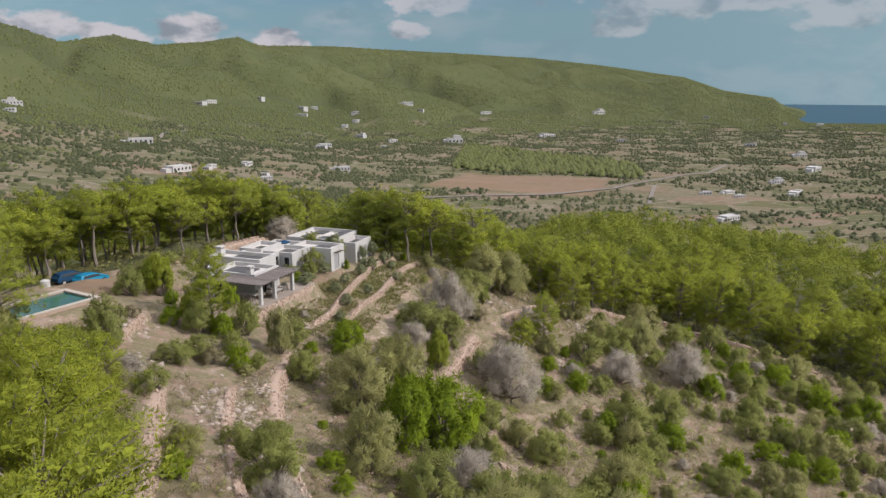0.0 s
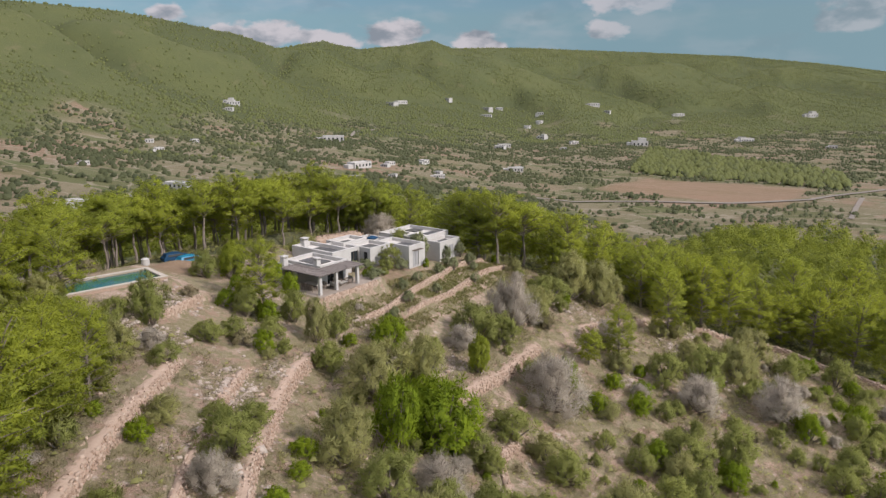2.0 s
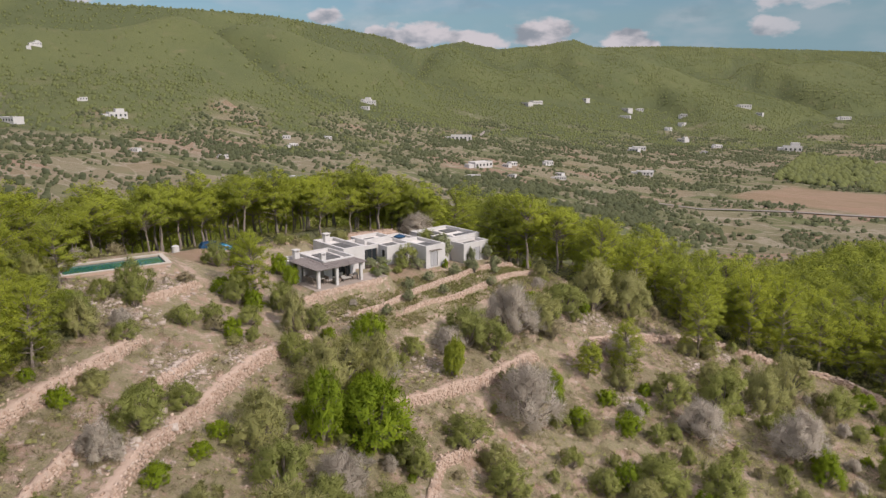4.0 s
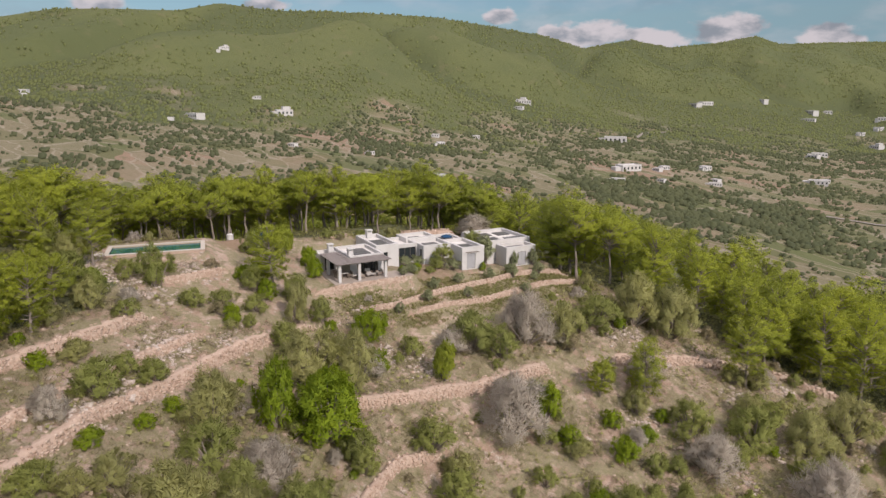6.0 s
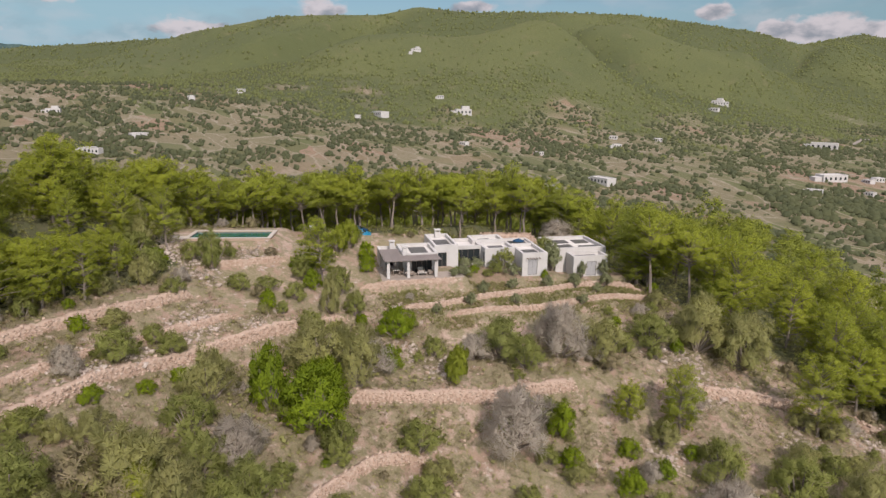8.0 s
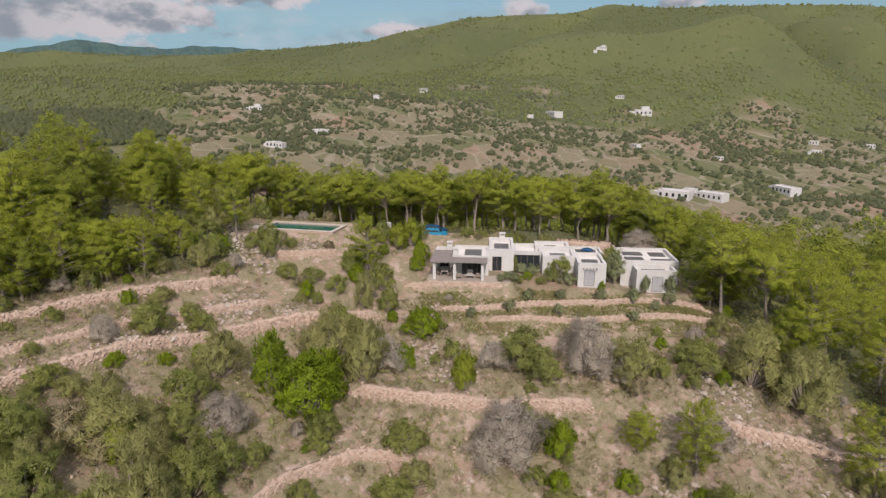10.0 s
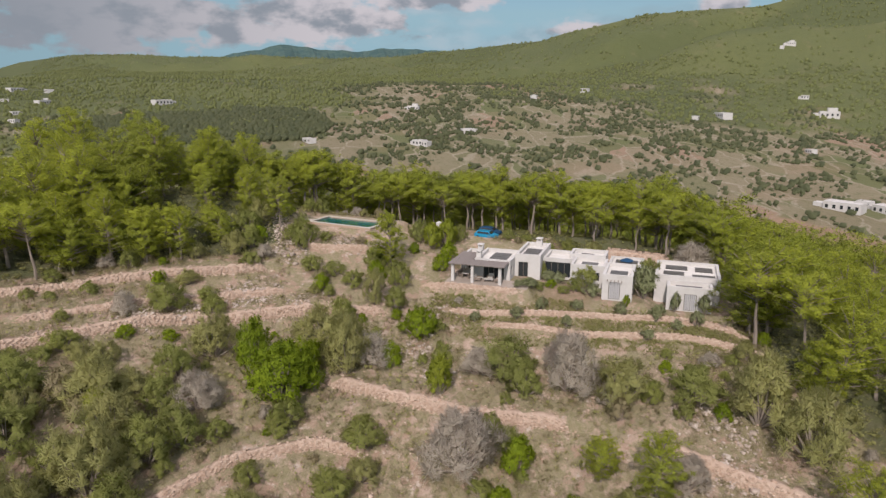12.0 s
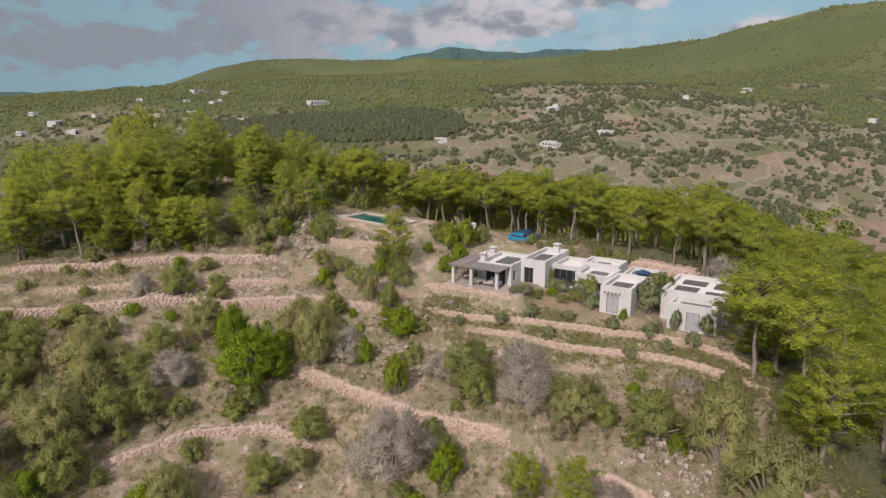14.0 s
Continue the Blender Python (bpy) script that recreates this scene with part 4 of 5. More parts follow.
scatter("valley_wood", "pine wood on the valley floor, darkened for cloud shadow", 5200, (-460, -320, -200, 12), lambda x, y, p: inside(x, y, SOUTH_WOOD), (1.4, 3.2), M_VALLEY, 7, 0.9, 2)


# ---- shrubs ----
def make_shrub(name, label, category, group, mat, seed, pads, clumps, count, length, width, tall=1.0, up=0.35, core=0.8, stem=0.0):
    """A shrub of unit radius and height: uneven pads of leaf clumps on short stems."""
    rng = np.random.RandomState(seed)
    ob = tagged(new(name), label, category, group)
    bm = bmesh.new()
    cs, rs, pads_at = [], [], []
    pads, count, core = int(pads * 1.6), int(count * 1.15), core * 0.5
    for k in range(pads):
        a = k * 2.4 + rng.uniform(-0.5, 0.5)
        f = (k + 0.5) / pads
        rad = math.sqrt(1 - (0.9 * f) ** 2) * rng.uniform(0.3, 0.8) if k < pads - 1 else 0.1
        c = Vector((rad * math.cos(a), rad * math.sin(a), stem + (1 - stem) * tall * (0.18 + 0.68 * f)))
        rod(bm, (0, 0, -0.08), c, 0.035, 0.012, 4)
        d = rng.normal(size=(clumps, 3))
        d /= np.linalg.norm(d, axis=1, keepdims=True)
        pr = rng.uniform(0.2, 0.36)
        cs.append(np.array(c) + d * pr * rng.uniform(0.4, 1, (clumps, 1)) * (1, 1, 0.75))
        rs.append(np.full(clumps, pr * 0.36))
        pads_at.append(tuple(c))
    t = part("stem", bm, M_BARK, ob)
    c, r, pad_at = np.concatenate(cs), np.concatenate(rs), np.repeat(np.array(pads_at), clumps, 0)
    c[:, 2] = np.maximum(c[:, 2], 0.05)
    pieces, axis = [blades(rng, c, r * 1.3, count, length, width, up)], [np.repeat(pad_at, count * 3, 0)]
    if core:
        pieces.append(lumps(rng, c, r * core, 0.8))
        axis.append(np.repeat(pad_at, 6, 0))
    v, f = join(*pieces)
    normal = unit(0.45 * unit(v - np.concatenate(axis)) + 0.6 * unit(v - (0, 0, 0.25)) + (0, 0, 0.45))
    f = new("foliage", np_mesh("foliage", v, f, mat, normals=normal))
    f.parent = ob
    return ob


SHRUBS = {
    "green": [make_shrub("shrub", "bright green leafy shrub on the stony slope", "shrub", "green shrubs", M_BRIGHT, 100 + k, 14, 15, 26, 0.07, 0.013, core=0.6) for k in range(3)],
    "mastic": [make_shrub("shrub", "dark green mastic bush on the dry slope", "shrub", "mastic bushes", M_MASTIC, 110 + k, 11, 15, 26, 0.09, 0.011, core=0.55) for k in range(3)],
    "juniper": [make_shrub("juniper_tree", "dull olive-green juniper with dense upright foliage", "tree", "junipers", M_JUNIPER, 120 + k, 13, 14, 30, 0.11, 0.009, up=0.6, core=0.5) for k in range(4)],
    "grey": [make_shrub("dry_bush", "leafless grey-brown bush of dry twigs", "shrub", "dry bushes", M_TWIG, 130 + k, 12, 14, 26, 0.19, 0.007, up=0.6, core=0.0) for k in range(2)],
    "olive": [make_shrub("olive_tree", "small clipped silver-green olive on the garden terrace", "tree", "garden olives", M_OLIVE, 140 + k, 9, 12, 14, 0.12, 0.024, stem=0.22) for k in range(2)],
    "garden_tree": [make_shrub("garden_tree", "small open-crowned green tree in the villa's garden bed", "tree", "", M_MASTIC, 147, 9, 9, 16, 0.10, 0.016, stem=0.5)],
    "young_pine": [make_shrub("pine_sapling", "young yellow-green pine with soft upright needles", "tree", "young pines", M_PINE, 150 + k, 16, 18, 26, 0.09, 0.013, up=0.6, core=0.7, stem=0.1) for k in range(2)],
    "small": [make_shrub("scrub_bush", "small low olive-green scrub bush", "shrub", "low scrub bushes", M_MASTIC if k else M_SCRUB, 160 + k, 7, 9, 20, 0.2, 0.016, core=0.45) for k in range(3)],
}
shrub_rng = np.random.RandomState(77)


def shrub(kind, x, y, width, tall):
    k = shrub_rng.randint(len(SHRUBS[kind]))
    ob = SHRUBS[kind][k]
    w, tall = width * 0.66, tall * 1.12
    m = pose(x, y, z_at(x, y) - 0.05, 0, 0, shrub_rng.uniform(0, 360)) @ Matrix.Diagonal((w, w, tall, 1))
    return put_thing(ob, m)


# the marked shrubs of the slope: kind, x, y, width, height
for row in """green -0.2 55.8 7.4 5.8|green -2.0 57.6 5.0 5.0|green -3.2 52.4 4.2 6.0|juniper -7.6 59.4 7.0 5.0|juniper -4.2 62.5 4.6 6.0|green -10.6 70.6 4.3 3.3
young_pine -0.6 72.8 2.6 3.9|grey 7.6 74.6 6.6 5.4|green 17.4 81.4 3.0 2.4|green 17.6 85.9 2.6 1.9|juniper 2.8 91.8 5.2 4.2
mastic -2.6 80.4 6.2 4.4|mastic 0.4 81.8 4.2 3.4|grey 0.6 86.6 5.4 5.6|juniper -5.6 47.2 4.8 4.6|mastic -11.2 40.2 4.4 3.2
green -6.8 41.9 1.8 1.2|green -8.2 45.2 2.2 1.4|mastic -2.4 31.9 3.6 2.2|mastic 4.2 56.2 2.8 2.4|juniper 4.4 38.2 6.4 5.0
juniper 7.6 41.4 5.0 5.0|young_pine 5.6 39.0 2.8 3.4|juniper 12.8 41.0 6.6 6.2|mastic 15.8 44.4 5.6 4.4|mastic 8.8 44.8 5.6 4.4
mastic -28.2 53.8 3.6 4.2|juniper -16.6 64.8 2.6 4.2|mastic -15.6 67.4 3.2 2.6|mastic -24.6 64.2 3.4 3.0|green -22.2 64.6 2.6 2.4|young_pine -25.6 66.0 2.4 3.0|green -5.9 67.4 2.6 2.6|mastic 20.6 91.2 4.8 4.0
green 8.6 80.2 3.2 3.4|mastic 4.8 64.8 4.4 2.8|mastic 2.8 56.8 3.4 2.8|young_pine 10.8 87.8 6.6 5.6|mastic 3.8 98.9 6.0 3.6
juniper 6.4 104.6 6.8 6.4|juniper 10.6 108.2 6.4 6.2|green 6.2 101.0 1.8 1.8|mastic 4.2 30.6 5.8 3.8|mastic -20.6 67.6 3.2 3.4
young_pine 14.6 91.8 6.4 6.6|grey -3.6 77.2 4.0 2.6|grey -6.2 64.8 4.4 3.2|grey 24.4 88.0 5.2 4.0|grey 12.6 95.4 4.0 3.0
mastic 26.0 96.0 5.4 4.6|juniper 30.4 100.4 5.2 5.0|grey 35.0 92.0 6.0 5.0|mastic 22.4 74.0 5.8 4.2|mastic 28.0 78.0 5.0 4.4
juniper 33.0 108.0 5.4 5.2|green 12.4 78.2 2.6 2.2|green 14.0 84.6 2.2 1.8|mastic 10.2 62.4 4.6 3.2|juniper 16.2 56.0 6.0 5.2
young_pine -31.2 72.4 2.8 3.4|mastic -33.6 70.4 3.6 2.8|mastic -22.4 58.8 3.0 1.8|mastic -23.4 55.6 3.2 1.8|green -18.6 57.6 2.2 2.0
mastic -13.6 61.0 3.6 2.8|mastic -12.4 45.6 3.2 2.0|mastic -14.6 44.0 2.6 1.8|green -6.0 37.2 2.2 1.4|mastic -1.0 44.4 4.4 3.6
grey 2.0 47.4 4.6 3.4|mastic 10.6 33.0 5.6 4.2|juniper 18.4 36.2 6.2 5.6|mastic 22.0 44.0 5.6 4.6|mastic 20.4 64.6 5.0 3.8|juniper -38.5 45.6 4.4 4.2|mastic -35.2 44.8 4.0 3.2|juniper -33.0 46.6 3.6 3.4|mastic -30.6 45.2 3.8 3.0|green -29.2 47.4 2.4 1.8|mastic -27.0 46.4 3.4 2.6|juniper -24.6 45.0 3.2 3.0|mastic -43.0 47.2 4.2 3.0|green -40.4 49.2 2.2 1.4|small -22.0 47.6 2.4 1.6|small -30.4 56.6 2.0 1.2|small -29.8 61.8 1.8 1.1|green -27.2 64.6 2.2 1.8|young_pine -32.6 74.6 3.0 3.6|mastic -35.0 76.6 3.0 2.2|mastic -20.2 61.6 2.8 2.0|small -20.8 57.4 2.2 1.4""".replace("\n", "|").split("|"):
    kind, *v = row.split()
    x, y, w, h = map(float, v)
    if kind == "young_pine" and h > 5 and x > 0:
        plant(PINES, (0, 3, 5)[int(h * 10) % 3], x, y, h / 8.5, x * 30)
    else:
        shrub(kind, x, y, w, h)

# garden olives and clipped bushes along the terrace walls
for x, y, w, h in ((-14.2, 86.0, 1.9, 1.7), (-13.6, 90.4, 1.8, 1.6), (-12.0, 95.6, 1.9, 2.0), (-10.7, 99.6, 2.0, 2.2), (-9.3, 104.0, 2.2, 2.2), (-12.4, 77.4, 1.5, 1.5), (-12.2, 82.6, 1.9, 1.8), (-10.2, 88.4, 1.7, 1.7), (-8.0, 101.2, 1.6, 1.6), (-6.9, 97.4, 1.8, 1.5)):
    shrub("olive", x, y, w * 0.85, h * 0.8)
for u, v, w, h, kind in ((24.8, 4.2, 3.6, 3.6, "olive"), (25.0, 8.4, 3.2, 4.0, "mastic"), (12.0, 5.6, 2.2, 1.4, "olive"), (13.6, 4.8, 2.0, 1.3, "olive"), (11.2, 6.7, 1.0, 2.2, "mastic"), (16.4, 3.4, 2.6, 1.7, "mastic"), (18.4, 2.6, 2.2, 1.5, "olive"), (28.7, 1.6, 1.3, 2.1, "olive"), (22.8, 1.2, 1.0, 1.3, "green"), (12.8, 3.2, 1.6, 1.0, "green"), (14.6, 2.4, 1.6, 1.0, "mastic"), (32.2, 1.6, 1.5, 2.2, "olive"), (-2.6, 2.4, 2.4, 2.2, "green"), (-2.4, 5.6, 2.6, 2.6, "green"), (9.2, -0.2, 1.8, 0.9, "olive"), (10.6, 0.4, 2.2, 1.1, "olive"), (11.4, 1.8, 1.8, 1.0, "mastic"), (9.8, 1.6, 1.2, 0.8, "green"), (17.3, 3.5, 2.9, 2.8, "garden_tree"), (30.6, 17.4, 5.4, 3.8, "grey"), (27.0, 0.6, 1.4, 1.1, "olive")):
    c, s = math.cos(HOUSE[2]), math.sin(HOUSE[2])
    shrub(kind, HOUSE[0] + u * c - v * s, HOUSE[1] + u * s + v * c, w, h)

# pines that stand free on the slope
for k, x, y, s, t in ((2, -23.6, 66.5, 0.8, 30), (0, 27.6, 119.6, 1.2, 80), (3, 25.0, 121.5, 1.2, 10), (2, 21.5, 107.0, 0.92, 50), (1, -15.5, 22.5, 1.1, 150), (4, -24.2, 37.6, 0.62, 200), (0, -17.6, 24.4, 0.98, 10), (0, -19.2, 30.6, 0.95, 210), (5, -20.8, 34.0, 0.9, 20), (3, -22.4, 36.8, 0.85, 160), (3, -19.9, 34.6, 0.82, 95), (0, -21.4, 38.6, 0.68, 330), (5, -16.8, 26.6, 1.05, 15), (2, -20.4, 29.6, 0.8, 60), (1, -21.8, 33.6, 0.72, 130), (3, -26.4, 42.6, 0.66, 250), (2, -13.2, 15.0, 1.05, 280), (0, 17.5, 117.0, 1.0, 100), (4, -5.6, 109.6, 1.22, 180), (2, -8.6, 112.4, 1.15, 10), (4, -11.4, 114.2, 1.15, 40), (1, -2.2, 113.6, 1.2, 75), (2, 4.6, 113.4, 1.12, 220), (2, -13.4, 114.4, 1.05, 310), (3, 21.0, 116.0, 1.1, 130)):
    plant(PINES, k, x, y, s, t)

plant(PINES, 0, -9.2, 110.2, 1.42, 40, tall=0.7, label="broad old pine with a low spreading crown beside the villa", group="pines of the wood")

# ---- random shrubs, tufts and stones between them ----
AVOID = [p for _, p in TERRACES.values()]


def open_ground(x, y, gap):
    """Places on the free slope away from walls, villa and pool."""
    ok = inside(x, y, CLEARING)
    for p in AVOID:
        ok &= np.abs(line_distance(x, y, p)[0]) > gap
    u, v = house_frame(x, y)
    ok &= ~((u > -3) & (u < 36) & (v > -3.5) & (v < 15))
    u, v = pool_frame(x, y)
    ok &= ~((np.abs(u) < 8) & (np.abs(v) < 5))
    ok &= ~((x < -36) & (y > 68) & (y < 90))
    ok &= ~((x > -15) & (x < -4) & (y > 76) & (y < 109))
    ok &= ~((x > -29) & (x < -18) & (y > 53) & (y < 76))
    ok &= ~((x < -30) & (y > 64) & (y < 80))
    return ok


rng = np.random.RandomState(21)
x, y = rng.uniform(-48, 75, 4200), rng.uniform(12, 125, 4200)
k = open_ground(x, y, 1.3)
x, y = x[k], y[k]
lush = ridged(x, y, 26, 5) + 0.5 * smooth(0, 40, x)
kinds = ["small", "mastic", "small", "green", "juniper", "small", "mastic", "grey"]
taken = []
for a, b, q in zip(x, y, lush):
    if len(taken) > 430:
        break
    if q < rng.uniform(-0.9, 0.7) or any((a - c) ** 2 + (b - d) ** 2 < 4.2 for c, d in taken):
        continue
    taken.append((a, b))
    kind = kinds[rng.randint(8)]
    w = {"small": 1.7, "mastic": 2.2, "juniper": 2.4, "green": 1.5, "grey": 1.9}[kind] * rng.uniform(0.6, 1.45)
    shrub(kind, a, b, w, w * rng.uniform(0.6, 0.95))

# the thick brush on the lower slope
x, y = np.concatenate([rng.uniform(2, 34, 500), rng.uniform(17, 46, 150), rng.uniform(34, 66, 220)]), np.concatenate([rng.uniform(24, 55, 500), rng.uniform(54, 74, 150), rng.uniform(66, 116, 220)])
k = open_ground(x, y, 1.2)
for a, b in zip(x[k], y[k]):
    if len(taken) > 600:
        break
    if any((a - c) ** 2 + (b - d) ** 2 < 6.5 for c, d in taken):
        continue
    taken.append((a, b))
    kind = ["mastic", "juniper", "juniper", "green", "mastic", "small"][rng.randint(6)]
    w = rng.uniform(2.6, 4.6)
    shrub(kind, a, b, w, w * rng.uniform(0.65, 0.95))

x, y = rng.uniform(-48, 70, 60000), rng.uniform(12, 125, 60000)
k = open_ground(x, y, 0.6) & (ridged(x, y, 12, 8) + 0.6 * ridged(x, y, 4, 3) > rng.uniform(-1.6, 0.7, len(x)))
x, y = x[k][:30000], y[k][:30000]
c = np.stack([x, y, height(x, y) + 0.12], 1)
v, f = blades(rng, c, np.full(len(c), 0.55), 13, 0.36, 0.022, 0.9)
tagged(new("scrub", np_mesh("scrub", v, f, M_SCRUB, normals=unit(v - np.repeat(c, 39, 0) + (0, 0, 0.6)))), "dry grass tufts and low scrub between the stones", "scrub", kind="stuff")

x, y = rng.uniform(-48, 70, 16000), rng.uniform(12, 125, 16000)
k = open_ground(x, y, 0.3) & (ridged(x, y, 15, 2) + 0.5 * ridged(x, y, 6, 6) > rng.uniform(-0.4, 1.3, len(x)))
x, y = x[k][:3600], y[k][:3600]
r = rng.gamma(2.0, 0.05, len(x)) + 0.04
c = np.stack([x, y, height(x, y) + r * 0.15], 1)
tagged(new("loose_stones", np_mesh("loose_stones", *lumps(rng, c, r, 0.6), M_RUBBLE)), "loose pale limestone rubble strewn over the slope", "stones", kind="stuff")

# outcrops of shattered pale rock
cx = np.array([22, 29, 33, 26, -8, -4, -13, -16, -10, 16, 12, -30, 24, -36, -33.5, -31, -28.6, -26.6, 5.3, 8, -17.4, -16, -14.4])
cy = np.array([104, 98, 108, 90, 70, 73, 42, 48, 37, 88, 100, 60, 112, 48.8, 49.6, 50.5, 51.4, 52.2, 100.2, 102.5, 49.6, 55.5, 72.8])
pick = rng.randint(0, len(cx), 2600)
x, y = cx[pick] + rng.normal(size=2600) * 1.3, cy[pick] + rng.normal(size=2600) * 1.4
r = rng.gamma(2.0, 0.075, 2600) + 0.06
c = np.stack([x, y, height(x, y)], 1)
tagged(new("rock_outcrop", np_mesh("rock_outcrop", *lumps(rng, c, r, 0.5), M_PALE)), "shattered pale limestone outcrops on the slope", "rocks", kind="stuff")

# low undergrowth, too dense to count
x, y = rng.uniform(-75, 80, 46000), rng.uniform(5, 140, 46000)
k = open_ground(x, y, 0.9) & (ridged(x, y, 24, 5) + 0.6 * ridged(x, y, 7, 4) > rng.uniform(-1.1, 0.8, len(x)))
k |= ~inside(x, y, CLEARING) & (edge_distance(x, y, CLEARING) < 22)
x, y = x[k][:17000], y[k][:17000]
r = rng.gamma(3.0, 0.11, len(x)) + 0.1
c = np.stack([x, y, height(x, y) + r * 0.5], 1)
v, f = join(lumps(rng, c, r * 0.3, 0.8), blades(rng, c, r * 1.3, 24, 0.24, 0.02, 0.6))
soft_up = unit(v - np.concatenate([np.repeat(c, 6, 0), np.repeat(c, 72, 0)]) + (0, 0, 0.5))
tagged(new("undergrowth", np_mesh("undergrowth", v, f, M_JUNIPER, normals=soft_up)), "low olive-green undergrowth of rosemary and heather", "undergrowth", kind="stuff")

# garden grass
x, y = rng.uniform(-21, -2, 16000), rng.uniform(72, 111, 16000)
u, v = house_frame(x, y)
k = (v < 0.5) & (v > -12) & (np.abs(line_distance(x, y, TERRACES["garden_terrace"][1])[0]) > 0.5) & (np.abs(line_distance(x, y, TERRACES["olive_terrace"][1])[0]) > 0.5) & (np.abs(line_distance(x, y, TERRACES["porch_terrace"][1])[0]) > 0.6) & (line_distance(x, y, TERRACES["olive_terrace"][1])[0] > -3) & (rng.uniform(size=len(x)) < 0.5 + 0.4 * ridged(x, y, 7, 3))
k &= ~((u > -1) & (u < 10.6) & (v > -1.4))
x, y = x[k][:6000], y[k][:6000]
c = np.stack([x, y, height(x, y) + 0.05], 1)
v, f = blades(rng, c, np.full(len(c), 0.3), 7, 0.28, 0.06, 0.9)
m = leaf_material("lawn", (0.20, 0.215, 0.07), (0.24, 0.235, 0.085), (0.33, 0.27, 0.15), 0.3)
tagged(new("grass", np_mesh("grass", v, f, m)), "green and straw-coloured grass on the garden terraces", "grass", kind="stuff")


# ---- pool ----
def under(ob, x, y, z, turn):
    ob.matrix_world = pose(x, y, z, 0, 0, turn)
    return ob


pool = under(tagged(new("swimming_pool"), "long rectangular pool of dark green water with pale stone coping", "pool"), -38.4, 59.1, 5.45, 60.7)
bm = bmesh.new()
for a in ((-5.9, 5.9, -2.75, -2.3), (-5.9, 5.9, 2.3, 2.75), (-5.9, -5.45, -2.3, 2.3), (5.45, 5.9, -2.3, 2.3)):
    box(bm, *a, -1.9, 0.0)
part("basin", bm, M_CORE, pool, "rough pinkish stone basin wall")
bm = bmesh.new()
for a in ((-5.95, 5.95, -2.8, -2.28), (-5.95, 5.95, 2.28, 2.8), (-5.95, -5.4, -2.27, 2.27), (5.4, 5.95, -2.27, 2.27)):
    box(bm, *a, 0.003, 0.09)
part("coping", bm, M_COPING, pool, "pale stone coping", bevel=0.015)
bm = bmesh.new()
box(bm, -5.44, 5.44, -2.29, 2.29, -1.6, -0.12)
part("pool_surface", bm, M_POOL, pool, "dark green still surface")
bm = bmesh.new()
for k in range(3):
    box(bm, -9.0 + k * 0.5, -6.1, -2.6, -0.4, -0.9 + k * 0.28, -0.62 + k * 0.28)
part("steps", bm, M_COPING, pool, "pale stone steps")

# ---- blue car, water tank and parasol ----
def make_car(label, paint, x, y, turn):
    """A small hatchback with its wheels on the ground."""
    car = under(tagged(new("car"), label, "car", "parked cars"), x, y, z_at(x, y), turn)
    bm = bmesh.new()
    prof = [(-1.95, 0.35), (-1.98, 0.85), (-1.75, 1.0), (-1.55, 1.38), (-0.2, 1.46), (0.55, 1.36), (1.05, 0.98), (1.85, 0.82), (1.98, 0.6), (1.95, 0.35)]
    sides = [[bm.verts.new((px, sy * (0.84 if pz < 1.05 else 0.64), pz)) for px, pz in prof] for sy in (-1, 1)]
    bm.faces.new(sides[0]), bm.faces.new(sides[1][::-1])
    for k in range(len(prof)):
        bm.faces.new((sides[0][k], sides[1][k], sides[1][(k + 1) % len(prof)], sides[0][(k + 1) % len(prof)]))
    body = part("body", bm, paint, car, bevel=0.05)
    for sy in (-1, 1):
        bm = bmesh.new()
        p = [(-1.4, 1.04), (-1.3, 1.32), (0.45, 1.3), (0.9, 1.03)]
        vs = [bm.verts.new((px, sy * (0.86 if pz < 1.1 else 0.70), pz)) for px, pz in p]
        bm.faces.new(vs)
        part("side_window", bm, M_GLASS, car)
    bm = bmesh.new()
    bm.faces.new([bm.verts.new(p) for p in ((1.04, -0.72, 1.03), (1.04, 0.72, 1.03), (0.62, 0.58, 1.37), (0.62, -0.58, 1.37))])
    part("windscreen", bm, M_GLASS, car)
    for wx in (-1.25, 1.25):
        for wy in (-0.8, 0.8):
            bm = bmesh.new()
            rod(bm, (wx, wy - 0.1, 0.31), (wx, wy + 0.1, 0.31), 0.31, 0.31, 16)
            wheel = part("wheel", bm, M_RUBBER, car)
            bm = bmesh.new()
            rod(bm, (wx, wy - 0.11, 0.31), (wx, wy + 0.11, 0.31), 0.19, 0.19, 12)
            part("rim", bm, M_SHUTTER, wheel)


make_car("bright blue hatchback parked under the pines", M_BLUE, -43.9, 81.6, 62)
make_car("dark blue car parked in the shade of the pines", M_NAVY, -46.9, 82.4, 58)

tank = under(tagged(new("water_tank"), "small round white tank beside the earth yard", "tank"), -44.8, 73.6, z_at(-44.8, 73.6), 0)
bm = bmesh.new()
rod(bm, (0, 0, -0.1), (0, 0, 0.9), 0.5, 0.5, 16)
part("tank_body", bm, M_WHITE, tank)
bm = bmesh.new()
rod(bm, (0, 0, 0.9), (0, 0, 1.05), 0.52, 0.2, 16)
part("lid", bm, M_WHITE, tank)

c_, s_ = math.cos(HOUSE[2]), math.sin(HOUSE[2])


def at_house(u, v, z):
    return HOUSE[0] + u * c_ - v * s_, HOUSE[1] + u * s_ + v * c_, z


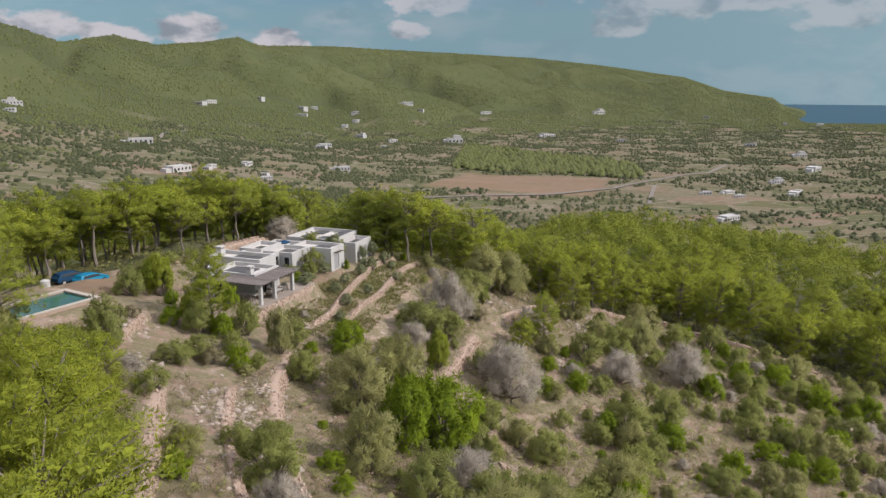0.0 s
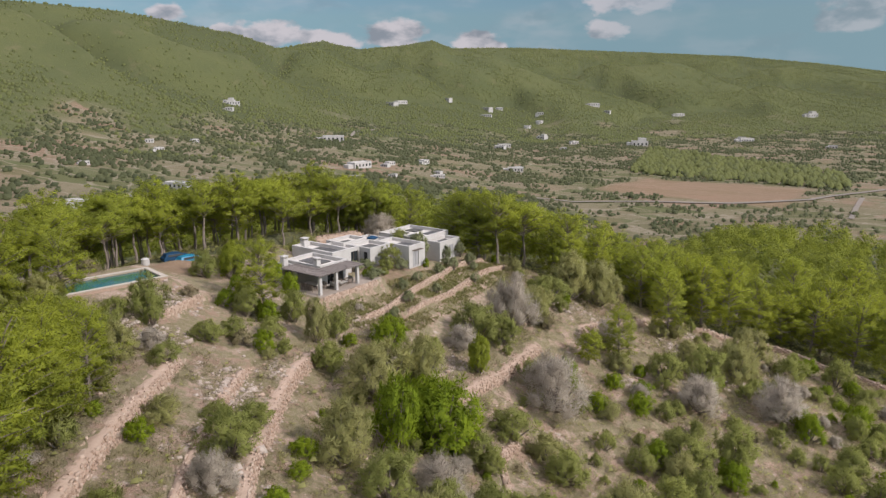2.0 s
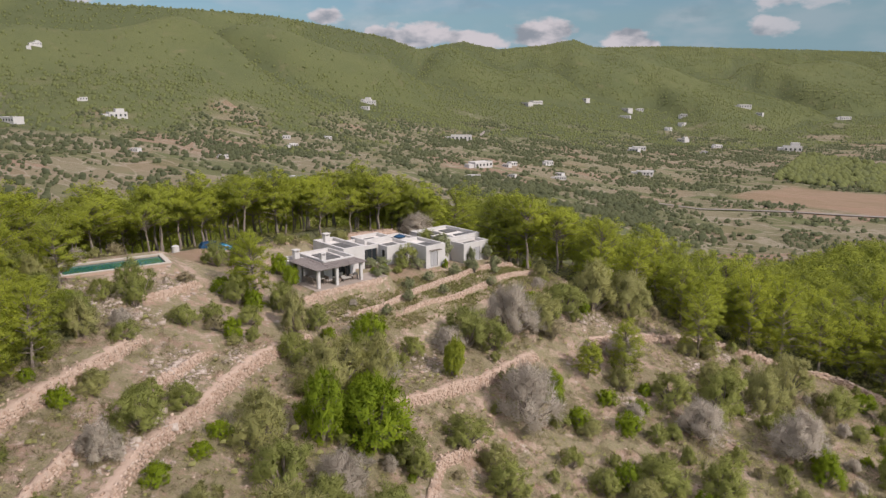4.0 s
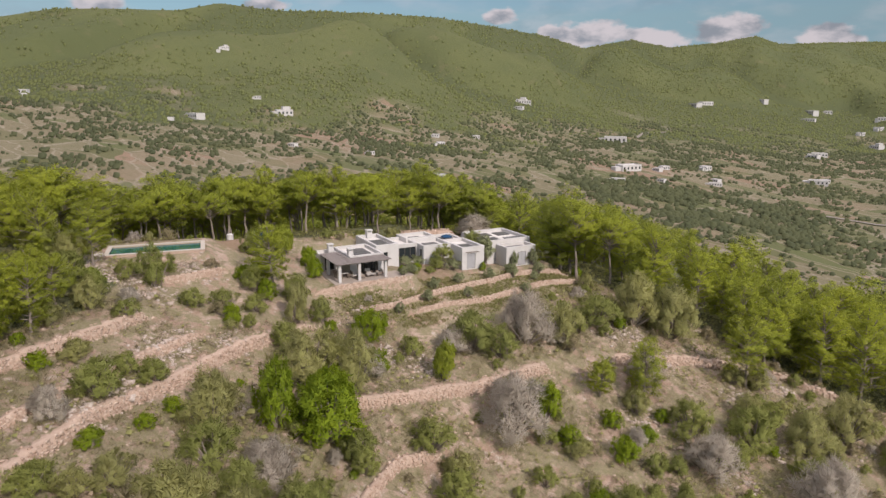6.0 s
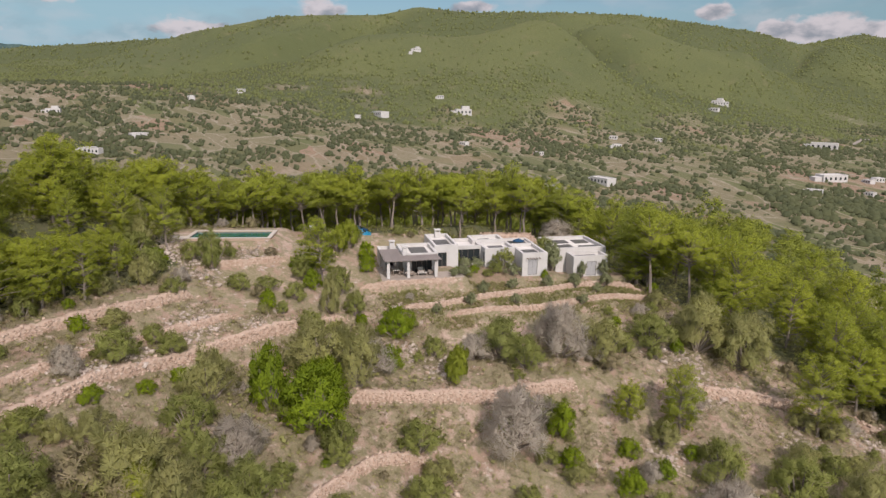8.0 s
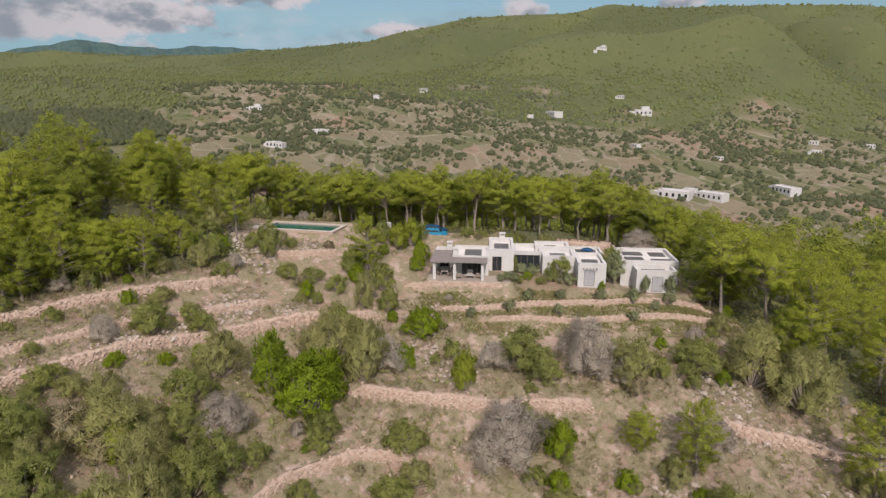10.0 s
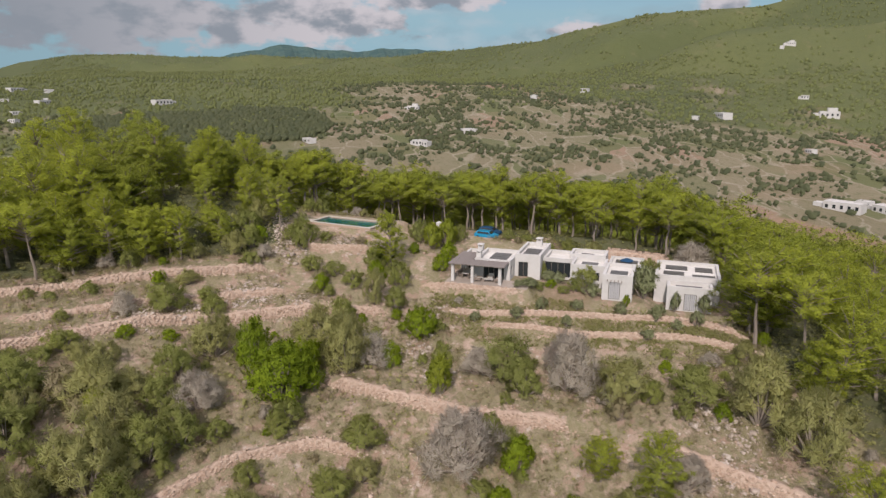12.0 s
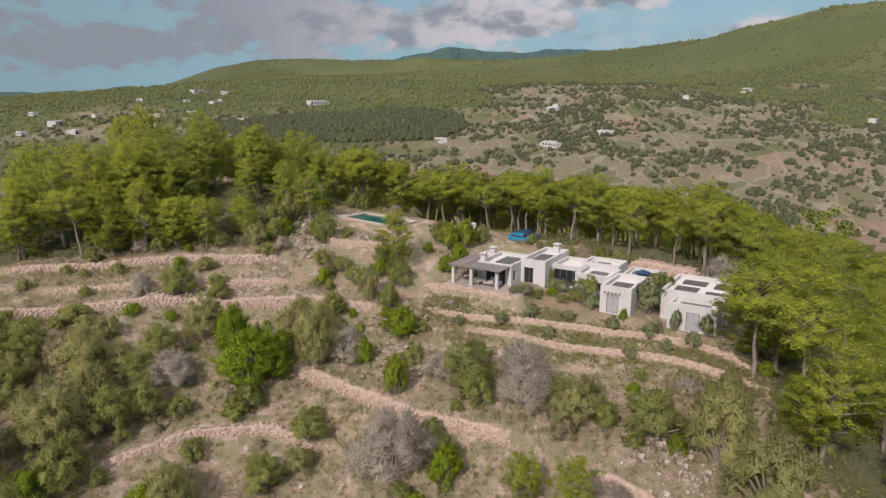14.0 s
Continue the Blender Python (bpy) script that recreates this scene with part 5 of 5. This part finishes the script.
parasol = under(tagged(new("parasol"), "open dark blue parasol on the roof terrace", "parasol"), *at_house(22.0, 11.2, 2.15), 20)
parasol.scale = (0.62, 0.62, 0.62)
bm = bmesh.new()
rod(bm, (0, 0, 0), (0, 0, 1.5), 0.03, 0.03, 8)
part("pole", bm, M_WOOD, parasol)
bm = bmesh.new()
ring = [bm.verts.new((1.5 * math.cos(k * math.pi / 4), 1.5 * math.sin(k * math.pi / 4), 0.95)) for k in range(8)]
low = [bm.verts.new((1.5 * math.cos(k * math.pi / 4), 1.5 * math.sin(k * math.pi / 4), 0.78)) for k in range(8)]
tip = bm.verts.new((0, 0, 1.5))
for k in range(8):
    bm.faces.new((ring[k], ring[(k + 1) % 8], tip)), bm.faces.new((low[k], low[(k + 1) % 8], ring[(k + 1) % 8], ring[k]))
part("canopy", bm, M_NAVY, parasol)
bm = bmesh.new()
rod(bm, (0, 0, 0), (0, 0, 0.1), 0.3, 0.26, 12)
part("base", bm, M_COPING, parasol)


# ---- porch furniture ----
def make_table(name, label, lx, ly, h):
    ob = tagged(new(name), label, "table")
    bm = bmesh.new()
    for k in range(5):
        box(bm, -lx / 2, lx / 2, -ly / 2 + k * ly / 5 + 0.006, -ly / 2 + (k + 1) * ly / 5 - 0.006, h - 0.05, h)
    part("tabletop", bm, M_CUSHION, ob)
    for sx in (-1, 1):
        for sy in (-1, 1):
            bm = bmesh.new()
            box(bm, sx * (lx / 2 - 0.1) - 0.04, sx * (lx / 2 - 0.1) + 0.04, sy * (ly / 2 - 0.1) - 0.04, sy * (ly / 2 - 0.1) + 0.04, 0, h - 0.05)
            part("leg", bm, M_WOOD, ob)
    return ob


def make_chair(w=0.5, label="weathered wooden porch chair", group="chairs round the porch table", seat_h=0.45):
    ob = tagged(new("chair"), label, "chair", group)
    bm = bmesh.new()
    box(bm, -w / 2, w / 2, -0.25, 0.25, seat_h - 0.05, seat_h)
    part("seat", bm, M_WOOD, ob, bevel=0.01)
    bm = bmesh.new()
    for k in range(4):
        z = seat_h + 0.08 + k * 0.11
        box(bm, -w / 2, w / 2, 0.22, 0.26, z, z + 0.07)
    part("backrest", bm, M_WOOD, ob)
    for sx in (-1, 1):
        for sy in (-1, 1):
            bm = bmesh.new()
            x = sx * (w / 2 - 0.03)
            box(bm, x - 0.025, x + 0.025, sy * 0.22 - 0.025, sy * 0.22 + 0.025, 0, seat_h - 0.05 if sy < 0 else seat_h + 0.5)
            part("leg", bm, M_WOOD, ob)
    return ob


turn_h = math.degrees(HOUSE[2])
under(make_table("dining_table", "long pale slatted dining table on the porch", 1.0, 2.4, 0.75), *at_house(1.3, 2.6, 0.762), turn_h)
under(make_table("low_table", "low pale slatted table on the porch", 1.3, 0.7, 0.42), *at_house(4.8, 0.9, 0.762), turn_h)
chair = make_chair()
under(chair, *at_house(0.5, 1.9, 0.762), turn_h + 90)
for u, v, a in ((0.5, 2.6, 90), (0.5, 3.3, 90), (2.05, 1.5, -90), (2.05, 2.0, -90)):
    copy_thing(chair, pose(*at_house(u, v, 0.762), 0, 0, turn_h + a))
for u, v, a in ((3.3, 0.9, 90), (6.1, 1.1, -90), (4.8, 1.9, 0)):
    ob = tagged(new("armchair"), "low wooden porch armchair with pale cushions", "chair", "porch armchairs")
    bm = bmesh.new()
    box(bm, -0.45, 0.45, -0.4, 0.4, 0.22, 0.3)
    for sx in (-1, 1):
        box(bm, sx * 0.42 - 0.04, sx * 0.42 + 0.04, -0.4, 0.4, 0.31, 0.58)
    part("seat_frame", bm, M_WOOD, ob)
    bm = bmesh.new()
    box(bm, -0.37, 0.37, -0.38, 0.34, 0.305, 0.45)
    part("cushion", bm, M_CUSHION, ob, "pale seat cushion", bevel=0.03)
    bm = bmesh.new()
    box(bm, -0.37, 0.37, 0.3, 0.42, 0.46, 0.85)
    part("backrest", bm, M_CUSHION, ob, "pale back cushion", bevel=0.03)
    for sx in (-1, 1):
        for sy in (-1, 1):
            bm = bmesh.new()
            box(bm, sx * 0.4 - 0.03, sx * 0.4 + 0.03, sy * 0.35 - 0.03, sy * 0.35 + 0.03, 0, 0.22)
            part("leg", bm, M_WOOD, ob)
    under(ob, *at_house(u, v, 0.762), turn_h + a)
# ---- far houses ----
def make_far_house(w, d, h, upper, label):
    ob = tagged(new("farmhouse"), label, "house", "white houses in the valley")
    bm = bmesh.new()
    box(bm, -w / 2, w / 2, -d / 2, d / 2, -4, h)
    part("wall", bm, M_WHITE, ob)
    bm = bmesh.new()
    for a in ((-w / 2, w / 2, -d / 2, -d / 2 + 0.4), (-w / 2, w / 2, d / 2 - 0.4, d / 2), (-w / 2, -w / 2 + 0.4, -d / 2 + 0.4, d / 2 - 0.4), (w / 2 - 0.4, w / 2, -d / 2 + 0.4, d / 2 - 0.4)):
        box(bm, *a, h + 0.003, h + 0.5)
    part("parapet", bm, M_WHITE, ob)
    if upper:
        bm = bmesh.new()
        box(bm, -w * 0.1, w * 0.38, -d * 0.3, d * 0.4, h + 0.004, h + 2.9)
        part("upper_storey", bm, M_WHITE, ob)
    bm = bmesh.new()
    box(bm, -w / 2 - w * 0.3, -w / 2 - 0.003, -d * 0.35, d * 0.3, -4, h * 0.75)
    part("annex", bm, M_WHITE, ob)
    n = max(3, int(w / 3.2))
    for face in (-1, 1):
        for k in range(n):
            x = -w / 2 + (k + 0.5) * w / n
            bm = bmesh.new()
            box(bm, x - 0.65, x + 0.65, face * d / 2 - 0.03, face * d / 2 + 0.03, 0.6, 2.3)
            part("window", bm, M_GLASS, ob)
    return ob


FAR = [make_far_house(13, 8, 3.4, True, "white two-storey flat-roofed farmhouse in the valley"), make_far_house(16, 8, 3.2, False, "long low white farmhouse with a flat roof"), make_far_house(9, 7, 3.0, False, "small white flat-roofed house among trees")]
rng = np.random.RandomState(8)
far_spots = [tuple(map(float, r.split())) for r in """-212 544 1 1.2|-185 642 2 1|-199 585 2 0.8|-321 729 1 1.5|-167 948 2 1.3|-141 1192 0 1.2|-104 701 1 1|20 1150 0 1.9|-81 1559 1 1.6|-485 778 0 1|391 1733 0 1.9|191 1250 1 1.5|298 572 1 0.9|403 740 1 1.3|194 454 1 0.9|317 642 0 0.8|302 1162 2 1.3|-175 1391 2 1.6|-276 1359 1 1.2|-49 1534 2 1.4|473 1051 2 1.4|-188 1320 2 1.4|676 1774 2 1.4|220 563 2 0.8|-358 1359 1 1.2|92 1596 2 1.4|-88 1029 2 0.9|-474 392 0 1.1|-483 311 1 1|-680 462 0 0.7|-675 451 2 0.6|-554 168 0 0.6|-393 98 1 0.6|-343 68 2 0.8|-346 459 2 0.8|-235 333 1 0.9|-356 314 2 0.6|-597 222 2 0.6|-523 398 2 0.7|-480 778 1 1|-474 285 2 0.7|-243 278 2 0.7|-363 530 2 0.7|-485 -136 1 0.9|-395 -156 1 0.7|-341 71 2 0.7|-490 62 0 0.7|-397 102 1 0.6|-432 -220 2 0.6|-382 -303 1 0.8|-371 -209 2 0.6|-350 1 1 0.6|-413 -292 2 0.6|-555 -289 1 0.8|-346 -258 1 0.7|-561 170 2 0.7|-484 -257 2 0.6|-413 -350 2 0.7|-342 -296 2 0.7|-396 -143 2 0.5|-502 -235 2 0.5|-236 264 1 1.0|-231 283 1 0.9|-463 743 2 1.0|-287 1415 1 1.4|-418 1197 1 1.4|-184 1464 2 1.4|241 547 2 0.7|-152 580 2 0.7|-271 1462 2 1.4|106 1690 1 1.4|-82 1126 2 1.3|193 1306 2 1.4|465 890 0 1.1|311 589 2 0.7|244 578 1 0.7|-104 724 2 0.8|909 1662 2 1.4|838 1692 2 1.4|-617 229 2 0.8|-318 353 2 0.6|-196 566 2 0.7|-175 527 2 0.6|-146 562 1 0.6|-190 484 1 0.6|-375 486 2 0.7|-415 1237 1 1.4|-169 981 1 1.1|-397 -201 2 0.6|-552 -258 2 0.8|-484 -228 1 0.7|-481 -301 2 0.7|-414 -239 2 0.6|-338 -186 2 0.6|-340 -135 2 0.6""".split("|")]
for x, y, model, s in far_spots:
    model = int(model)
    m = pose(x, y, z_at(x, y) + 0.3, 0, 0, rng.uniform(-40, 80)) @ Matrix.Diagonal((s, s, s, 1))
    put_thing(FAR[model], m)


# ---- valley lane ----
def lane(name, label, pts, width):
    """A strip that lies on the ground along a line."""
    dense = []
    for (ax, ay), (bx, by) in zip(pts, pts[1:]):
        n = max(2, int(math.hypot(bx - ax, by - ay) / 6))
        dense += [(ax + (bx - ax) * k / n, ay + (by - ay) * k / n) for k in range(n)]
    dense.append(pts[-1])
    d = np.array(dense)
    t = np.gradient(d, axis=0)
    t /= np.linalg.norm(t, axis=1, keepdims=True)
    nrm = np.stack([-t[:, 1], t[:, 0]], 1) * width / 2
    rows = []
    for s in (-1, 1):
        p = d + s * nrm
        rows.append(np.concatenate([p, (height(p[:, 0], p[:, 1]) + 0.7)[:, None]], 1))
    v = np.concatenate(rows)
    n = len(d)
    f = np.stack([np.arange(n - 1), np.arange(1, n), np.arange(1, n) + n, np.arange(n - 1) + n], 1)
    return tagged(new(name, np_mesh(name, v, f, M_ROAD)), label, "road", kind="structure")


lane("road", "pale country lane across the valley fields", LANE, 4.6)
lane("track", "narrow pale farm track", [(160, 520), (175, 565), (192, 612)], 3.5)
lane("hill_track", "pale dirt track up the wooded hill", [(-330, 800), (-345, 850), (-335, 900), (-360, 960)], 4)


# ---- dry-stone walls, stone by stone ----
def stone_meshes(seed, count):
    out = []
    rng = np.random.RandomState(seed)
    for _ in range(count):
        bm = bmesh.new()
        for q in box(bm, -0.5, 0.5, -0.5, 0.5, -0.5, 0.5):
            q.co += Vector(rng.uniform(-0.13, 0.13, 3))
        bmesh.ops.triangulate(bm, faces=bm.faces)
        me = bpy.data.meshes.new("stone")
        bm.to_mesh(me), bm.free()
        me.materials.append(M_STONE)
        out.append(me)
    return out


STONES = stone_meshes(9, 7)


def stone_wall(name, label, pts, h, limit=290, course=0.24, size=0.42, tidy=1.0, top_width=0.7, rise=0.0, batter=0.34):
    """A battered wall on the slope: rough core, face stones as parts, the rest joined."""
    rng = np.random.RandomState(len(name) * 7 + int(h * 10))
    dense, run = [], 0.0
    for (ax, ay), (bx, by) in zip(pts, pts[1:]):
        n = max(2, int(math.hypot(bx - ax, by - ay) / 0.45))
        dense += [(ax + (bx - ax) * k / n, ay + (by - ay) * k / n) for k in range(n)]
    dense.append(pts[-1])
    d = np.array(dense)
    for _ in range(6):
        d[1:-1] = 0.25 * d[:-2] + 0.5 * d[1:-1] + 0.25 * d[2:]
    t = np.gradient(d, axis=0)
    t /= np.linalg.norm(t, axis=1, keepdims=True)
    out = np.stack([t[:, 1], -t[:, 0]], 1)      # towards the downhill side
    up_p, dn_p = d - out * 0.75, d + out * 0.55
    z_up, z_dn = height(up_p[:, 0], up_p[:, 1]), height(dn_p[:, 0], dn_p[:, 1])
    top = np.maximum(z_up + 0.08, z_dn + 0.3)
    if rise:
        top = np.maximum(z_dn + rise, z_up + 0.06)
        for _ in range(8):
            top[1:-1] = 0.25 * top[:-2] + 0.5 * top[1:-1] + 0.25 * top[2:]
    top = top + rng.uniform(-0.06, 0.06, len(top)) * max(0.2, 2 - tidy)
    fade = np.clip(np.minimum(np.arange(len(top)), np.arange(len(top))[::-1]) / 4.0, 0.25, 1)
    top = z_dn + (top - z_dn) * fade
    ring = []
    for off, z in ((-top_width, top - 0.05), (0.02, top - 0.05), (batter, z_dn - 0.5), (-top_width, z_dn - 0.5)):
        p = d + out * off
        ring.append(np.concatenate([p, z[:, None]], 1))
    v = np.concatenate(ring)
    n = len(d)
    i = np.arange(n - 1)
    f = np.concatenate([np.stack([i + a * n, i + b * n, i + 1 + b * n, i + 1 + a * n], 1) for a, b in ((0, 1), (1, 2), (2, 3), (3, 0))])
    wall = tagged(new(name, np_mesh(name, v, f[:, ::-1], M_CORE)), label, "wall", "dry-stone terrace walls")
    places = []
    for k in range(n):
        hh = top[k] - z_dn[k]
        rows = max(1, int(hh / course))
        for r in range(rows):
            q = (r + 0.5) / rows
            places.append((k, batter - 0.03 - (batter - 0.04) * q, z_dn[k] + hh * q, math.atan2(t[k][1], t[k][0]), hh / rows))
        for off in (-0.15, -0.5):
            if tidy > 1.5 and off < -0.3 or tidy < 1 and rng.uniform() < 0.7:
                continue
            places.append((k, off * top_width / 0.7, top[k], math.atan2(t[k][1], t[k][0]), 0.2))
    rng.shuffle(places)
    rest = []
    for j, (k, off, z, a, ch) in enumerate(places):
        along = rng.uniform(-0.12, 0.12) + 0.22 * (j % 2)
        p = d[k] + out[k] * (off + rng.uniform(-0.04, 0.04)) + t[k] * along
        dims = (size * rng.uniform(0.75, 1.2), rng.uniform(0.1, 0.17), ch * rng.uniform(0.85, 1.1))
        if j < limit:
            ob = new("stone", STONES[rng.randint(len(STONES))])
            ob.parent = wall
            ob.matrix_basis = pose(p[0], p[1], z, rng.uniform(-9, 9) / tidy, rng.uniform(-9, 9) / tidy, math.degrees(a) + rng.uniform(-12, 12) / tidy) @ Matrix.Diagonal((*dims, 1))
        else:
            rest.append((p[0], p[1], z, *dims, a))
    if rest:
        rest = np.array(rest)
        cube = np.array([(sx, sy, sz) for sx in (-0.5, 0.5) for sy in (-0.5, 0.5) for sz in (-0.5, 0.5)])
        cv = cube[None] * rest[:, None, 3:6] + rng.uniform(-0.04, 0.04, (len(rest), 8, 3))
        ca, sa = np.cos(rest[:, 6])[:, None], np.sin(rest[:, 6])[:, None]
        vv = np.stack([cv[..., 0] * ca - cv[..., 1] * sa + rest[:, None, 0], cv[..., 0] * sa + cv[..., 1] * ca + rest[:, None, 1], cv[..., 2] + rest[:, None, 2]], 2)
        ff = np.array([(0, 1, 3, 2), (4, 6, 7, 5), (0, 4, 5, 1), (2, 3, 7, 6), (0, 2, 6, 4), (1, 5, 7, 3)])
        ob = new("rubble", np_mesh("rubble", vv.reshape(-1, 3), (ff[None] + (np.arange(len(rest)) * 8)[:, None, None]).reshape(-1, 4), M_RUBBLE))
        ob.parent = wall
        tagged(ob, kind="stuff")
    return wall


ROUGH = "rough half-collapsed pinkish dry-stone terrace wall on the slope"
NEAT = "neat pale dry-stone wall holding a garden terrace"
for key, (h, pts) in TERRACES.items():
    neat = key in ("porch_terrace", "garden_terrace", "olive_terrace", "pool_terrace")
    stone_wall("terrace_wall", NEAT if neat else ROUGH, pts, h, 290, 0.18 if neat else 0.17, 0.34 if neat else 0.27, 4.0 if neat else 0.55, 0.45 if neat else 0.5 if key in ("middle_terrace", "low_terrace") else 1.4, rise=0.78 if neat else 0.0, batter=0.1 if neat else 0.34)

# the old stone building behind the villa and the boundary wall of the wood
stone_wall("stone_bank", "old pale stone retaining bank behind the villa", [at_house(28.0, 16.6, 0)[:2], at_house(26.0, 17.2, 0)[:2], at_house(21.5, 18.4, 0)[:2], at_house(16.5, 19.4, 0)[:2]][::-1], 2.0, 280, 0.22, 0.36, 1.0, 3.2, 1.75)
stone_wall("boundary_wall", "long grey dry-stone boundary wall below the wood", [(20, 112.5), (39.5, 123.5), (52, 120), (66, 112)], 0.8, 200, 0.26, 0.42, 0.6, 0.6, 0.9)
